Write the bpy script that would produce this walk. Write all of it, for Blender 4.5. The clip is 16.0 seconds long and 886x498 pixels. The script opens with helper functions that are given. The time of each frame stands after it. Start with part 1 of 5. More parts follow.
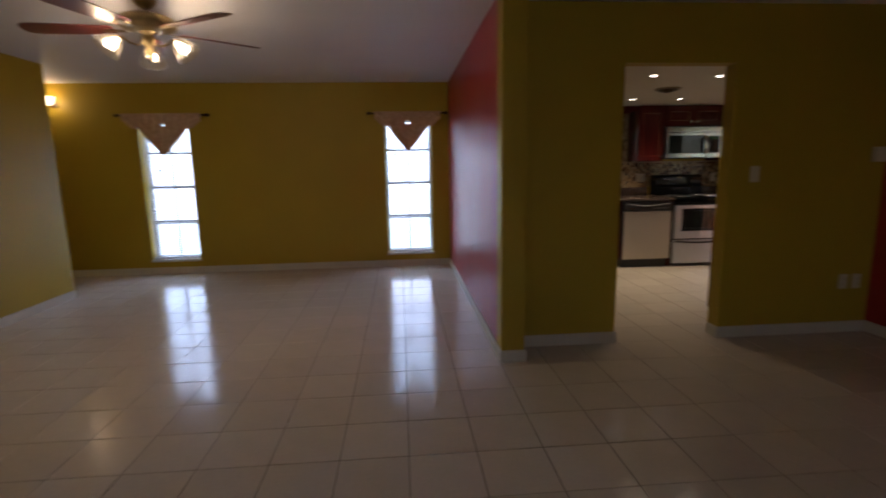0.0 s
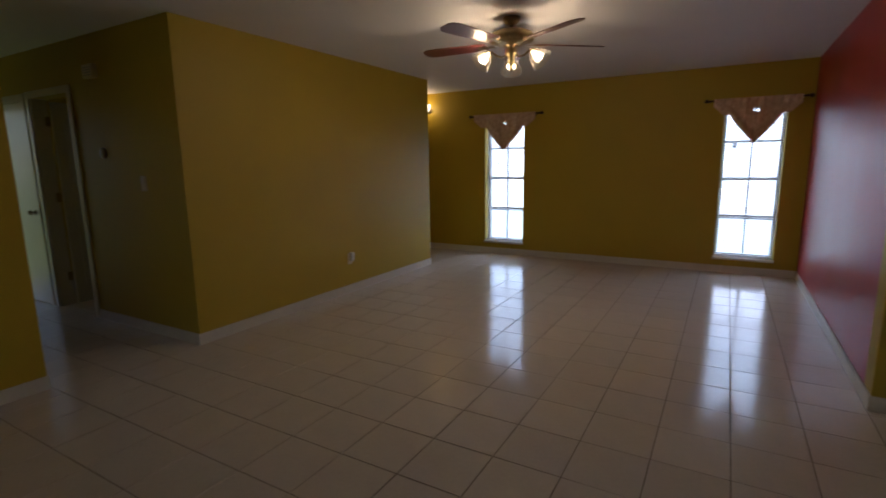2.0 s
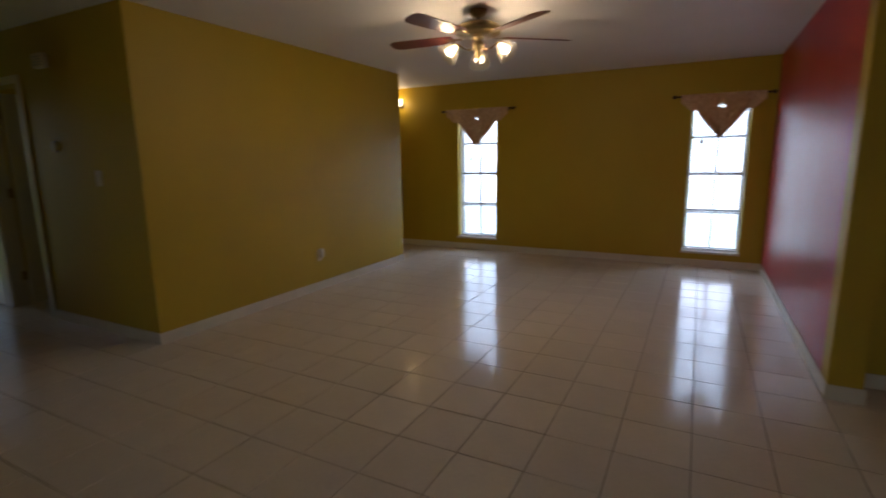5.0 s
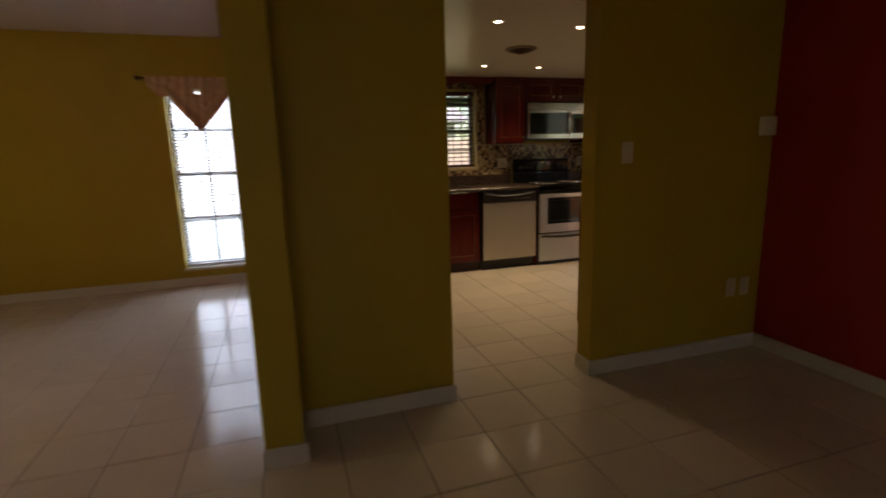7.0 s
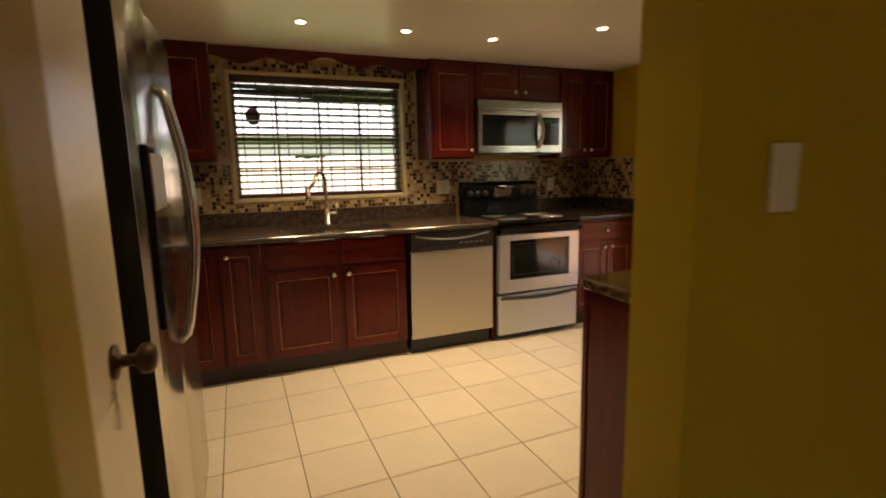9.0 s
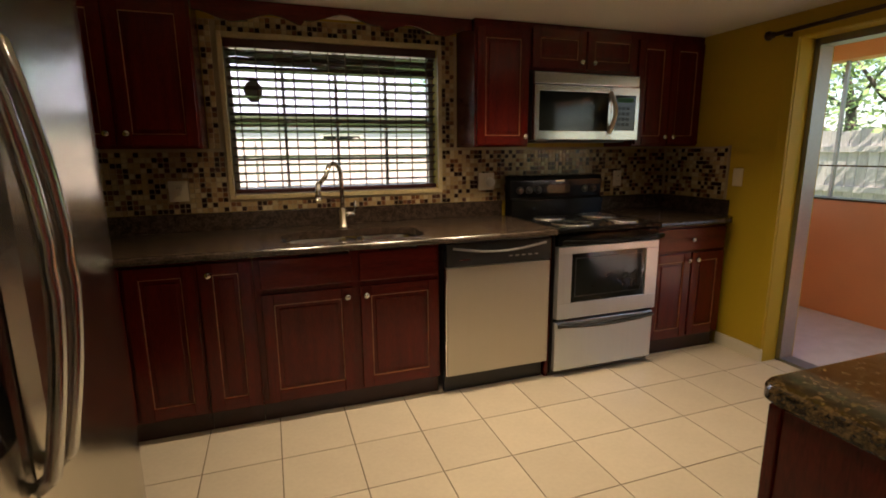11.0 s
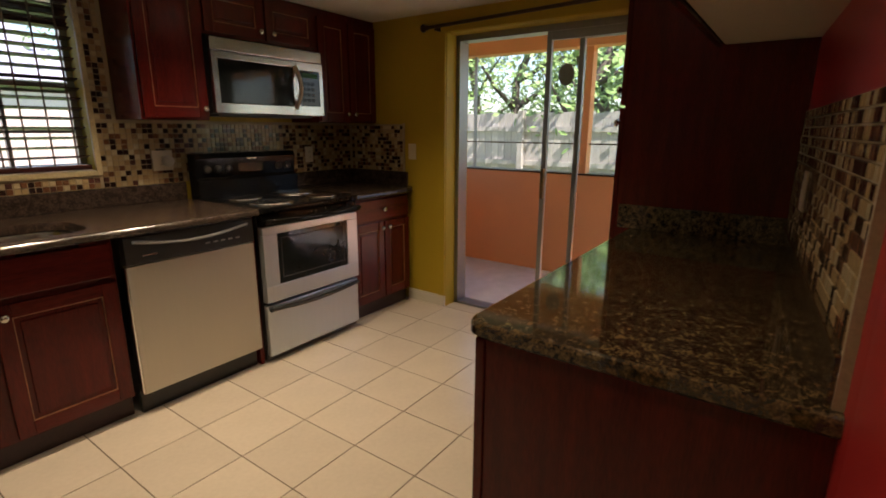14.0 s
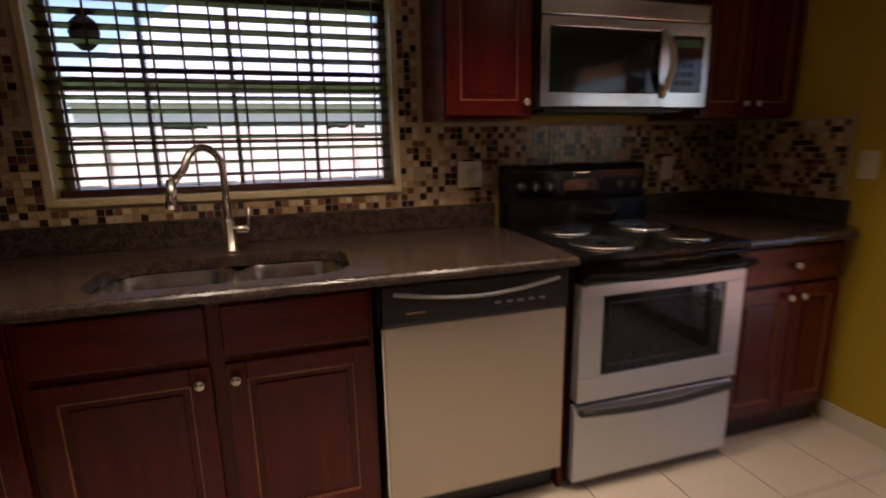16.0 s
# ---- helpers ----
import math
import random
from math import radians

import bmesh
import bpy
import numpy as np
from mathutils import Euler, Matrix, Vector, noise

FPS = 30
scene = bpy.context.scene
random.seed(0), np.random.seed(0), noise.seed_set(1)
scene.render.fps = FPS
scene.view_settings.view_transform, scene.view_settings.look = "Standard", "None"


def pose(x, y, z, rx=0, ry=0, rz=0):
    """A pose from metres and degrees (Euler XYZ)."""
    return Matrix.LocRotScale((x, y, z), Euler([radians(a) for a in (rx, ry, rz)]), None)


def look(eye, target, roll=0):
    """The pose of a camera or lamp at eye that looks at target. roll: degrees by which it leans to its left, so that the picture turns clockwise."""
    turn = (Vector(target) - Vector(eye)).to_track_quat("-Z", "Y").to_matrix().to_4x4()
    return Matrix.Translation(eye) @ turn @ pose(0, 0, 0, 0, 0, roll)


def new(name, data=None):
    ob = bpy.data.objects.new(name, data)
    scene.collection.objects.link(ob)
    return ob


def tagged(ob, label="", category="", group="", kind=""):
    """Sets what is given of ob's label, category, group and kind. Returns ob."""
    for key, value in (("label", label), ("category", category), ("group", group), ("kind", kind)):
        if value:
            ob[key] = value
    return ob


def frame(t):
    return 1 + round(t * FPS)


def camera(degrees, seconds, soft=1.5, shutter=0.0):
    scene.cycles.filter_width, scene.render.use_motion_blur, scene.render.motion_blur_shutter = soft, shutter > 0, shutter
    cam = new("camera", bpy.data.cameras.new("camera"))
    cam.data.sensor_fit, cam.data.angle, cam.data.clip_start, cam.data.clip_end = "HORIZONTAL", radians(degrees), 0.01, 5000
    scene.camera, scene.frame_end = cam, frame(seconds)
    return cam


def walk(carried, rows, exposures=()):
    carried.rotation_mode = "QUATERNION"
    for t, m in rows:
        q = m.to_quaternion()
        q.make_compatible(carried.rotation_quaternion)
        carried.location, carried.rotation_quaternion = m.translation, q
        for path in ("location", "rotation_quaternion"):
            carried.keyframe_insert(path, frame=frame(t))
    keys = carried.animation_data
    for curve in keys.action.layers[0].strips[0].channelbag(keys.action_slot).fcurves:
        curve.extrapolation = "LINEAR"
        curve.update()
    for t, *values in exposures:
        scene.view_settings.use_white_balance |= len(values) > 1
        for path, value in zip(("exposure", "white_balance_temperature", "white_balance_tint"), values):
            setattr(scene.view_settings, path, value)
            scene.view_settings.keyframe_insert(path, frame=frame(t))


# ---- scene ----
cam = camera(84.1, 16.0, 1.8, 0.5)
PATH = [
    (0, (4.848, 3.455, 1.36), (5.012, 5.421, 1.026), -1.0),
    (0.5, (4.839, 3.408, 1.394), (4.611, 5.365, 1.051), -1.0),
    (1, (4.813, 3.362, 1.377), (4.273, 5.258, 1.039), -1.0),
    (1.5, (4.786, 3.291, 1.356), (3.999, 5.099, 1.024), -0.8),
    (2, (4.739, 3.316, 1.379), (3.755, 5.023, 1.034), -0.8),
    (2.5, (4.747, 3.269, 1.379), (3.633, 4.894, 1.035), -0.8),
    (3, (4.695, 3.257, 1.386), (3.476, 4.806, 1.046), -0.7),
    (3.2, (4.683, 3.249, 1.376), (3.419, 4.762, 1.036), -0.6),
    (5.5, (4.91, 3.536, 1.344), (4.364, 5.425, 0.982), -1.5),
    (6, (5.11, 3.803, 1.319), (5.062, 5.768, 0.95), -2.4),
    (6.5, (5.397, 4.19, 1.301), (5.733, 6.125, 0.923), -2.1),
    (7, (5.68, 4.658, 1.288), (6.276, 6.528, 0.903), -1.6),
    (7.3, (5.828, 4.944, 1.285), (6.554, 6.769, 0.907), -1.6),
    (7.5, (5.965, 5.137, 1.28), (6.736, 6.942, 0.891), -1.5),
    (8, (6.216, 5.606, 1.281), (7.029, 7.396, 0.917), -1.5),
    (8.5, (6.432, 6.043, 1.298), (7.264, 7.834, 0.981), -1.3),
    (9, (6.624, 6.392, 1.284), (7.387, 8.214, 0.968), -1.2),
    (9.2, (6.677, 6.515, 1.298), (7.387, 8.358, 0.983), -0.8),
    (11.3, (6.844, 7.149, 1.342), (7.491, 8.997, 0.937), -0.4),
    (11.5, (6.838, 7.156, 1.342), (7.586, 8.962, 0.919), -0.4),
    (12, (6.847, 7.174, 1.331), (7.854, 8.84, 0.871), -0.2),
    (12.5, (6.848, 7.176, 1.328), (8.073, 8.686, 0.86), 0.0),
    (13, (6.824, 7.169, 1.337), (8.227, 8.512, 0.862), 0.3),
    (13.5, (6.815, 7.161, 1.335), (8.345, 8.358, 0.859), 0.5),
    (14, (6.812, 7.19, 1.332), (8.397, 8.314, 0.857), 0.3),
    (14.5, (6.861, 7.31, 1.319), (8.362, 8.542, 0.841), -0.0),
    (15, (7.034, 7.532, 1.304), (8.276, 9.026, 0.827), -0.7),
    (15.5, (7.219, 7.813, 1.289), (8.143, 9.532, 0.849), -1.2),
    (16, (7.465, 8.112, 1.283), (8.033, 9.984, 0.863), -1.1),
]
# seconds, stops, white balance: the camera brightens and warms at the kitchen doorway
EXPO = [(0, 0.55, 5900, 18), (0.5, 0.35, 5900, 18), (1.5, 0.3, 5900, 16), (3.2, 0.6, 6200, 12), (5.5, 0.55, 6200, 14), (6.0, 0.35, 6400, 16), (7.0, 0.45, 7300, 16), (7.5, 1.45, 8600, 20), (8.0, 2.0, 8600, 18), (8.5, 1.9, 8300, 16),
        (9.2, 1.5, 7300, 14), (11.3, 1.1, 6700, 14), (12.5, 0.95, 6600, 16), (14.0, 1.0, 6400, 18), (15.0, 0.92, 6200, 22), (16, 0.75, 6000, 30)]
walk(cam, [(t, look(eye, target, roll)) for t, eye, target, roll in PATH], EXPO)

# ---- light ----
world = bpy.data.worlds.new("world")
scene.world = world
world.use_nodes = True
wn = world.node_tree.nodes
sky = wn.new("ShaderNodeTexSky")
sky.sky_type = "NISHITA"
sky.sun_disc = False
sky.sun_elevation = radians(50)
sky.sun_rotation = radians(200)
world.node_tree.links.new(sky.outputs[0], wn["Background"].inputs[0])
wn["Background"].inputs[1].default_value = 0.15
sun = new("sun", bpy.data.lights.new("sun", "SUN"))
sun.data.energy = 5.0
sun.data.angle = radians(0.5)
sun.data.color = (1.0, 0.95, 0.86)
sun.matrix_world = look((-3.5, -9.3, 12), (0, 0, 0))


def lamp(name, kind, where, target, energy, color, size):
    ob = new(name, bpy.data.lights.new(name, kind))
    ob.data.energy = energy
    ob.data.color = color
    if kind == "SPOT":
        ob.data.spot_size, ob.data.spot_blend, ob.data.shadow_soft_size = radians(118), 0.9, size
    else:
        ob.data.shadow_soft_size = size
    ob.matrix_world = look(where, target)
    return ob


FAN = (3.24, 7.0)
CANS = [(7.08, 7.75), (7.70, 7.77), (7.03, 9.31), (7.635, 9.305), (8.22, 9.305), (8.73, 8.88)]
WARM = (1.0, 0.72, 0.42)
for cx, cy in CANS:
    lamp("can_lamp", "SPOT", (cx, cy, 2.085), (cx, cy, 0), 19 if cy > 8 else 8, (1.0, 0.80, 0.50), 0.04)
FANLAMPS = (-135, -8, 112)
for turn in FANLAMPS:
    a = radians(turn)
    lamp("fan_lamp", "POINT", (FAN[0] + 0.235 * math.cos(a), FAN[1] + 0.235 * math.sin(a), 2.14), (0, 0, 0), 1.7, WARM, 0.03)
lamp("sconce_lamp", "POINT", (0.57, 10.06, 2.22), (0, 0, 0), 1.5, WARM, 0.04)


# the sky's light in the two living room windows
for wx in (1.845, 4.963):
    sl = new("window_skylight", bpy.data.lights.new("window_skylight", "AREA"))
    sl.data.shape, sl.data.size, sl.data.size_y = "RECTANGLE", 0.6, 1.78
    sl.data.energy, sl.data.color = 10.5, (0.64, 0.77, 1.0)
    sl.matrix_world = look((wx, 10.393, 1.09), (wx, 0, 1.09))

# ---- materials ----
def material(name, color, rough=0.5, metal=0.0, vary=0.15, scale=6.0, grain=60.0, bump=0.05, other=None, spread=0.0, stretch=(1, 1, 1), coat=0.0, span=(0.7, 1.3)):
    m = bpy.data.materials.new(name)
    m.use_nodes = True
    n, l = m.node_tree.nodes, m.node_tree.links
    b = n["Principled BSDF"]
    b.inputs["Roughness"].default_value = rough
    b.inputs["Metallic"].default_value = metal
    b.inputs["Coat Weight"].default_value = coat
    tc = n.new("ShaderNodeTexCoord")
    mp = n.new("ShaderNodeMapping")
    mp.inputs["Scale"].default_value = stretch
    l.new(tc.outputs["Object"], mp.inputs[0])
    big = n.new("ShaderNodeTexNoise")
    big.inputs["Scale"].default_value = scale
    big.inputs["Detail"].default_value = 5
    l.new(mp.outputs[0], big.inputs["Vector"])
    fine = n.new("ShaderNodeTexNoise")
    fine.inputs["Scale"].default_value = grain
    fine.inputs["Detail"].default_value = 3
    l.new(mp.outputs[0], fine.inputs["Vector"])
    add = n.new("ShaderNodeMath")
    add.operation = "ADD"
    l.new(big.outputs[0], add.inputs[0])
    l.new(fine.outputs[0], add.inputs[1])
    half = n.new("ShaderNodeMapRange")
    half.inputs[1].default_value, half.inputs[2].default_value = span
    l.new(add.outputs[0], half.inputs[0])
    mix = n.new("ShaderNodeMix")
    mix.data_type = "RGBA"
    l.new(half.outputs[0], mix.inputs[0])
    c2 = other or tuple(min(1, c * (1 + vary)) for c in color)
    c1 = color if other else tuple(c * (1 - vary) for c in color)
    mix.inputs[6].default_value = (*c1, 1)
    mix.inputs[7].default_value = (*c2, 1)
    out = mix.outputs[2]
    if spread:
        info = n.new("ShaderNodeObjectInfo")
        hsv = n.new("ShaderNodeHueSaturation")
        mr = n.new("ShaderNodeMapRange")
        mr.inputs[3].default_value, mr.inputs[4].default_value = 1 - spread, 1 + spread
        l.new(info.outputs["Random"], mr.inputs[0])
        l.new(mr.outputs[0], hsv.inputs["Value"])
        l.new(out, hsv.inputs["Color"])
        out = hsv.outputs[0]
    l.new(out, b.inputs["Base Color"])
    rr = n.new("ShaderNodeMapRange")
    rr.inputs[3].default_value, rr.inputs[4].default_value = max(0.02, rough * 0.8), min(1, rough * 1.2)
    l.new(big.outputs[0], rr.inputs[0])
    l.new(rr.outputs[0], b.inputs["Roughness"])
    if bump:
        bp = n.new("ShaderNodeBump")
        bp.inputs["Strength"].default_value = bump
        bp.inputs["Distance"].default_value = 0.004
        l.new(add.outputs[0], bp.inputs["Height"])
        l.new(bp.outputs[0], b.inputs["Normal"])
    return m


def glow(name, color, strength):
    m = bpy.data.materials.new(name)
    m.use_nodes = True
    b = m.node_tree.nodes["Principled BSDF"]
    b.inputs["Base Color"].default_value = (*color, 1)
    b.inputs["Emission Color"].default_value = (*color, 1)
    b.inputs["Emission Strength"].default_value = strength
    return m


def glass_mat(name, color=(1, 1, 1), rough=0.0, ior=1.1):
    m = bpy.data.materials.new(name)
    m.use_nodes = True
    b = m.node_tree.nodes["Principled BSDF"]
    b.inputs["Base Color"].default_value = (*color, 1)
    b.inputs["Transmission Weight"].default_value = 1
    b.inputs["Roughness"].default_value = rough
    b.inputs["IOR"].default_value = ior
    return m


def tiles_by(name, colors, island, rough):
    """Mosaic glass and stone: one of several colours for each tile."""
    m = bpy.data.materials.new(name)
    m.use_nodes = True
    n, l = m.node_tree.nodes, m.node_tree.links
    b = n["Principled BSDF"]
    b.inputs["Roughness"].default_value = rough
    ramp = n.new("ShaderNodeValToRGB")
    ramp.color_ramp.interpolation = "CONSTANT"
    els = ramp.color_ramp.elements
    while len(els) < len(colors):
        els.new(0.5)
    for e, (pos, c) in zip(els, colors):
        e.position, e.color = pos, (*c, 1)
    if island:
        src = n.new("ShaderNodeNewGeometry")
        l.new(src.outputs["Random Per Island"], ramp.inputs[0])
    else:
        src = n.new("ShaderNodeObjectInfo")
        l.new(src.outputs["Random"], ramp.inputs[0])
    tc = n.new("ShaderNodeTexCoord")
    no = n.new("ShaderNodeTexNoise")
    no.inputs["Scale"].default_value = 90
    l.new(tc.outputs["Object"], no.inputs["Vector"])
    hs = n.new("ShaderNodeHueSaturation")
    mr = n.new("ShaderNodeMapRange")
    mr.inputs[3].default_value, mr.inputs[4].default_value = 0.7, 1.3
    l.new(no.outputs[0], mr.inputs[0])
    l.new(mr.outputs[0], hs.inputs["Value"])
    l.new(ramp.outputs[0], hs.inputs["Color"])
    l.new(hs.outputs[0], b.inputs["Base Color"])
    return m


YELLOW = material("yellow_paint", (0.43, 0.295, 0.020), 0.5, vary=0.06, scale=1.5, grain=220, bump=0.12)
YELLOW.node_tree.nodes["Principled BSDF"].inputs["Specular IOR Level"].default_value = 0.3
RED = material("red_paint", (0.37, 0.020, 0.020), 0.36, vary=0.07, scale=1.5, grain=220, bump=0.12)
ORANGE = material("orange_stucco", (0.84, 0.39, 0.16), 0.8, vary=0.08, scale=2, grain=160, bump=0.3)
WHITE = material("white_ceiling_paint", (0.74, 0.72, 0.72), 0.6, vary=0.03, scale=2, grain=260, bump=0.2)
KCEIL = material("kitchen_ceiling_paint", (0.74, 0.70, 0.60), 0.3, vary=0.03, scale=2, grain=200, bump=0.05)
TRIM = material("white_trim_paint", (0.60, 0.55, 0.45), 0.35, vary=0.05, scale=5, grain=80, bump=0.03)
DOORPAINT = material("cream_door_paint", (0.70, 0.62, 0.45), 0.35, vary=0.05, scale=4, grain=90, bump=0.04)
TILE = material("beige_ceramic_tile", (0.62, 0.54, 0.44), 0.14, vary=0.04, scale=7, grain=50, bump=0.015, spread=0.05)
GROUT = material("dark_grout", (0.16, 0.12, 0.085), 0.85, vary=0.3, scale=14, grain=180, bump=0.2)
CHERRY = material("cherry_wood", (0.055, 0.0045, 0.0038), 0.24, other=(0.112, 0.0098, 0.0062), scale=3, grain=30, bump=0.012, stretch=(9, 9, 1))
CHERRYX = material("cherry_wood_flat", (0.055, 0.0045, 0.0038), 0.24, other=(0.112, 0.0098, 0.0062), scale=3, grain=30, bump=0.03, stretch=(1, 9, 9))
for wood in (CHERRY, CHERRYX):
    wood.node_tree.nodes["Principled BSDF"].inputs["Specular IOR Level"].default_value = 0.35
# edge highlight of the door beads, put into their colour
GOLDLINE = material("bead_highlight_gold", (0.30, 0.11, 0.045), 0.35, vary=0.3, scale=10, grain=80)
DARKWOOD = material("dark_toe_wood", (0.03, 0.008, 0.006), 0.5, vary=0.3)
GRANITE = material("brown_granite", (0.012, 0.008, 0.006), 0.06, other=(0.17, 0.112, 0.05), scale=62, grain=190, bump=0.0, span=(0.86, 1.30))
GRANITE.node_tree.nodes["Principled BSDF"].inputs["Specular IOR Level"].default_value = 0.85
LAMINATE = material("brown_stone_counter", (0.026, 0.017, 0.013), 0.24, other=(0.075, 0.050, 0.038), scale=26, grain=110, bump=0.0, span=(0.85, 1.25))
STEEL = material("brushed_steel", (0.52, 0.48, 0.40), 0.38, metal=0.75, vary=0.02, scale=3, grain=40, bump=0.01, stretch=(30, 30, 0.6))
STEELX = material("brushed_steel_flat", (0.52, 0.51, 0.49), 0.2, metal=0.97, vary=0.05, scale=3, grain=40, bump=0.01, stretch=(0.6, 30, 30))
STEELR = material("range_steel", (0.54, 0.58, 0.60), 0.33, metal=0.8, vary=0.03, scale=3, grain=40, bump=0.01, stretch=(30, 30, 0.6))
FRIDGE = material("fridge_steel", (0.50, 0.47, 0.41), 0.2, metal=1.0, vary=0.05, scale=2, grain=40, bump=0.01, stretch=(30, 0.6, 30))
COIL = material("heating_coil_metal", (0.42, 0.41, 0.39), 0.4, metal=0.8, vary=0.2, bump=0)
CHROME = material("chrome", (0.85, 0.83, 0.8), 0.2, metal=1.0, vary=0.03, bump=0)
NICKEL = material("satin_nickel", (0.66, 0.60, 0.52), 0.25, metal=1.0, vary=0.05, bump=0)
BLACK = material("black_gloss_enamel", (0.006, 0.006, 0.006), 0.1, vary=0.2, bump=0)
BLACKM = material("black_plastic", (0.018, 0.018, 0.018), 0.4, vary=0.2, bump=0.02)
BLACK.node_tree.nodes["Principled BSDF"].inputs["Specular IOR Level"].default_value = 0.15
OVENGLASS = material("dark_oven_glass", (0.012, 0.014, 0.014), 0.05, vary=0.2, bump=0)
OVENGLASS.node_tree.nodes["Principled BSDF"].inputs["Specular IOR Level"].default_value = 0.35
GREY = material("grey_plastic", (0.25, 0.25, 0.25), 0.4, vary=0.1, bump=0.02)
IVORY = material("ivory_plastic", (0.65, 0.56, 0.40), 0.4, vary=0.04, bump=0)
BRONZE = material("dark_bronze", (0.07, 0.04, 0.025), 0.35, metal=0.8, vary=0.25, bump=0.02)
BRASS = material("antique_brass", (0.27, 0.20, 0.10), 0.3, metal=1.0, vary=0.2, bump=0.02)
BLADE = material("red_fan_blade", (0.085, 0.018, 0.014), 0.3, vary=0.25, scale=8, grain=50, bump=0.02, coat=0.3)
ALU = material("aluminium", (0.29, 0.29, 0.28), 0.38, metal=0.9, vary=0.06, bump=0.01)
BLIND = material("white_blind_slat", (0.78, 0.78, 0.78), 0.45, vary=0.04, bump=0)
WOODBLIND = material("mahogany_slat", (0.06, 0.018, 0.014), 0.3, vary=0.3, scale=6, grain=50, stretch=(1, 12, 12), bump=0.02)
CORD = material("blind_cord", (0.14, 0.10, 0.09), 0.8, vary=0.2)
CLOTH = material("rose_gold_brocade", (0.48, 0.29, 0.17), 0.7, other=(0.72, 0.52, 0.36), scale=22, grain=200, bump=0.3)
CASING = material("gold_window_casing", (0.55, 0.44, 0.24), 0.4, vary=0.15, scale=12, grain=80, bump=0.05)
BULB = glow("lit_bulb", (1.0, 0.80, 0.52), 22)
CANGLOW = glow("lit_downlight", (1.0, 0.86, 0.66), 16)
GLASS = glass_mat("window_glass", (0.97, 0.99, 0.98), 0.0, 1.02)
SHADEGLASS = glass_mat("ribbed_shade_glass", (1.0, 0.93, 0.78), 0.15, 1.4)
GRASS = material("lawn", (0.10, 0.17, 0.045), 0.9, other=(0.19, 0.27, 0.08), scale=3, grain=30, bump=0.6)
FENCEWOOD = material("weathered_fence", (0.38, 0.34, 0.30), 0.85, other=(0.56, 0.51, 0.45), scale=3, grain=30, stretch=(6, 6, 0.6), bump=0.2, spread=0.12)
FENCEPINK = material("sunlit_cedar_fence", (0.58, 0.43, 0.39), 0.85, other=(0.74, 0.60, 0.55), scale=3, grain=30, stretch=(6, 6, 0.6), bump=0.2, spread=0.1)
BARK = material("bark", (0.13, 0.10, 0.075), 0.9, vary=0.4, scale=8, grain=50, bump=0.8)
LEAF = material("leaf", (0.15, 0.25, 0.06), 0.5, other=(0.28, 0.40, 0.13), scale=1.2, grain=9, bump=0)
PORCHFLOOR = material("porch_carpet", (0.66, 0.61, 0.62), 0.9, vary=0.12, scale=10, grain=160, bump=0.4)
ROOFM = material("grey_shingle", (0.46, 0.44, 0.56), 0.85, vary=0.2, scale=8, grain=60, bump=0.4)
STUCCO = material("pale_stucco", (0.70, 0.64, 0.63), 0.85, vary=0.06, scale=3, grain=120, bump=0.2)
MOSCOL = [(0.0, (0.42, 0.30, 0.15)), (0.30, (0.03, 0.016, 0.012)), (0.52, (0.33, 0.21, 0.10)), (0.68, (0.17, 0.075, 0.035)), (0.80, (0.50, 0.40, 0.24)), (0.93, (0.09, 0.04, 0.03))]
MOSAIC = tiles_by("mosaic_field", MOSCOL, True, 0.18)
MOSAIC1 = tiles_by("mosaic_tile", MOSCOL, False, 0.18)
MOSGROUT = material("mosaic_grout", (0.36, 0.28, 0.17), 0.8, vary=0.15, grain=150)


# ---- mesh helpers ----
def box(bm, x0, y0, z0, x1, y1, z1, bevel=0.0):
    x0, x1 = sorted((x0, x1))
    y0, y1 = sorted((y0, y1))
    z0, z1 = sorted((z0, z1))
    r = bmesh.ops.create_cube(bm, size=1)
    bmesh.ops.transform(bm, matrix=Matrix.Translation(((x0 + x1) / 2, (y0 + y1) / 2, (z0 + z1) / 2)) @ Matrix.Diagonal((x1 - x0, y1 - y0, z1 - z0, 1)), verts=r["verts"])
    if bevel:
        es = {e for v in r["verts"] for e in v.link_edges}
        bmesh.ops.bevel(bm, geom=list(es), offset=bevel, segments=2, affect="EDGES", profile=0.5)
    return bm


def B(*args, bevel=0.0):
    return box(bmesh.new(), *args, bevel=bevel)


def boxes(rows, bevel=0.0):
    bm = bmesh.new()
    for r in rows:
        box(bm, *r, bevel=bevel)
    return bm


def rod(bm, p0, p1, r0, r1=None, seg=14):
    r1 = r0 if r1 is None else r1
    d = Vector(p1) - Vector(p0)
    m = Matrix.Translation((Vector(p0) + Vector(p1)) / 2) @ d.to_track_quat("Z", "Y").to_matrix().to_4x4()
    bmesh.ops.create_cone(bm, cap_ends=True, segments=seg, radius1=r0, radius2=r1, depth=d.length, matrix=m)
    return bm


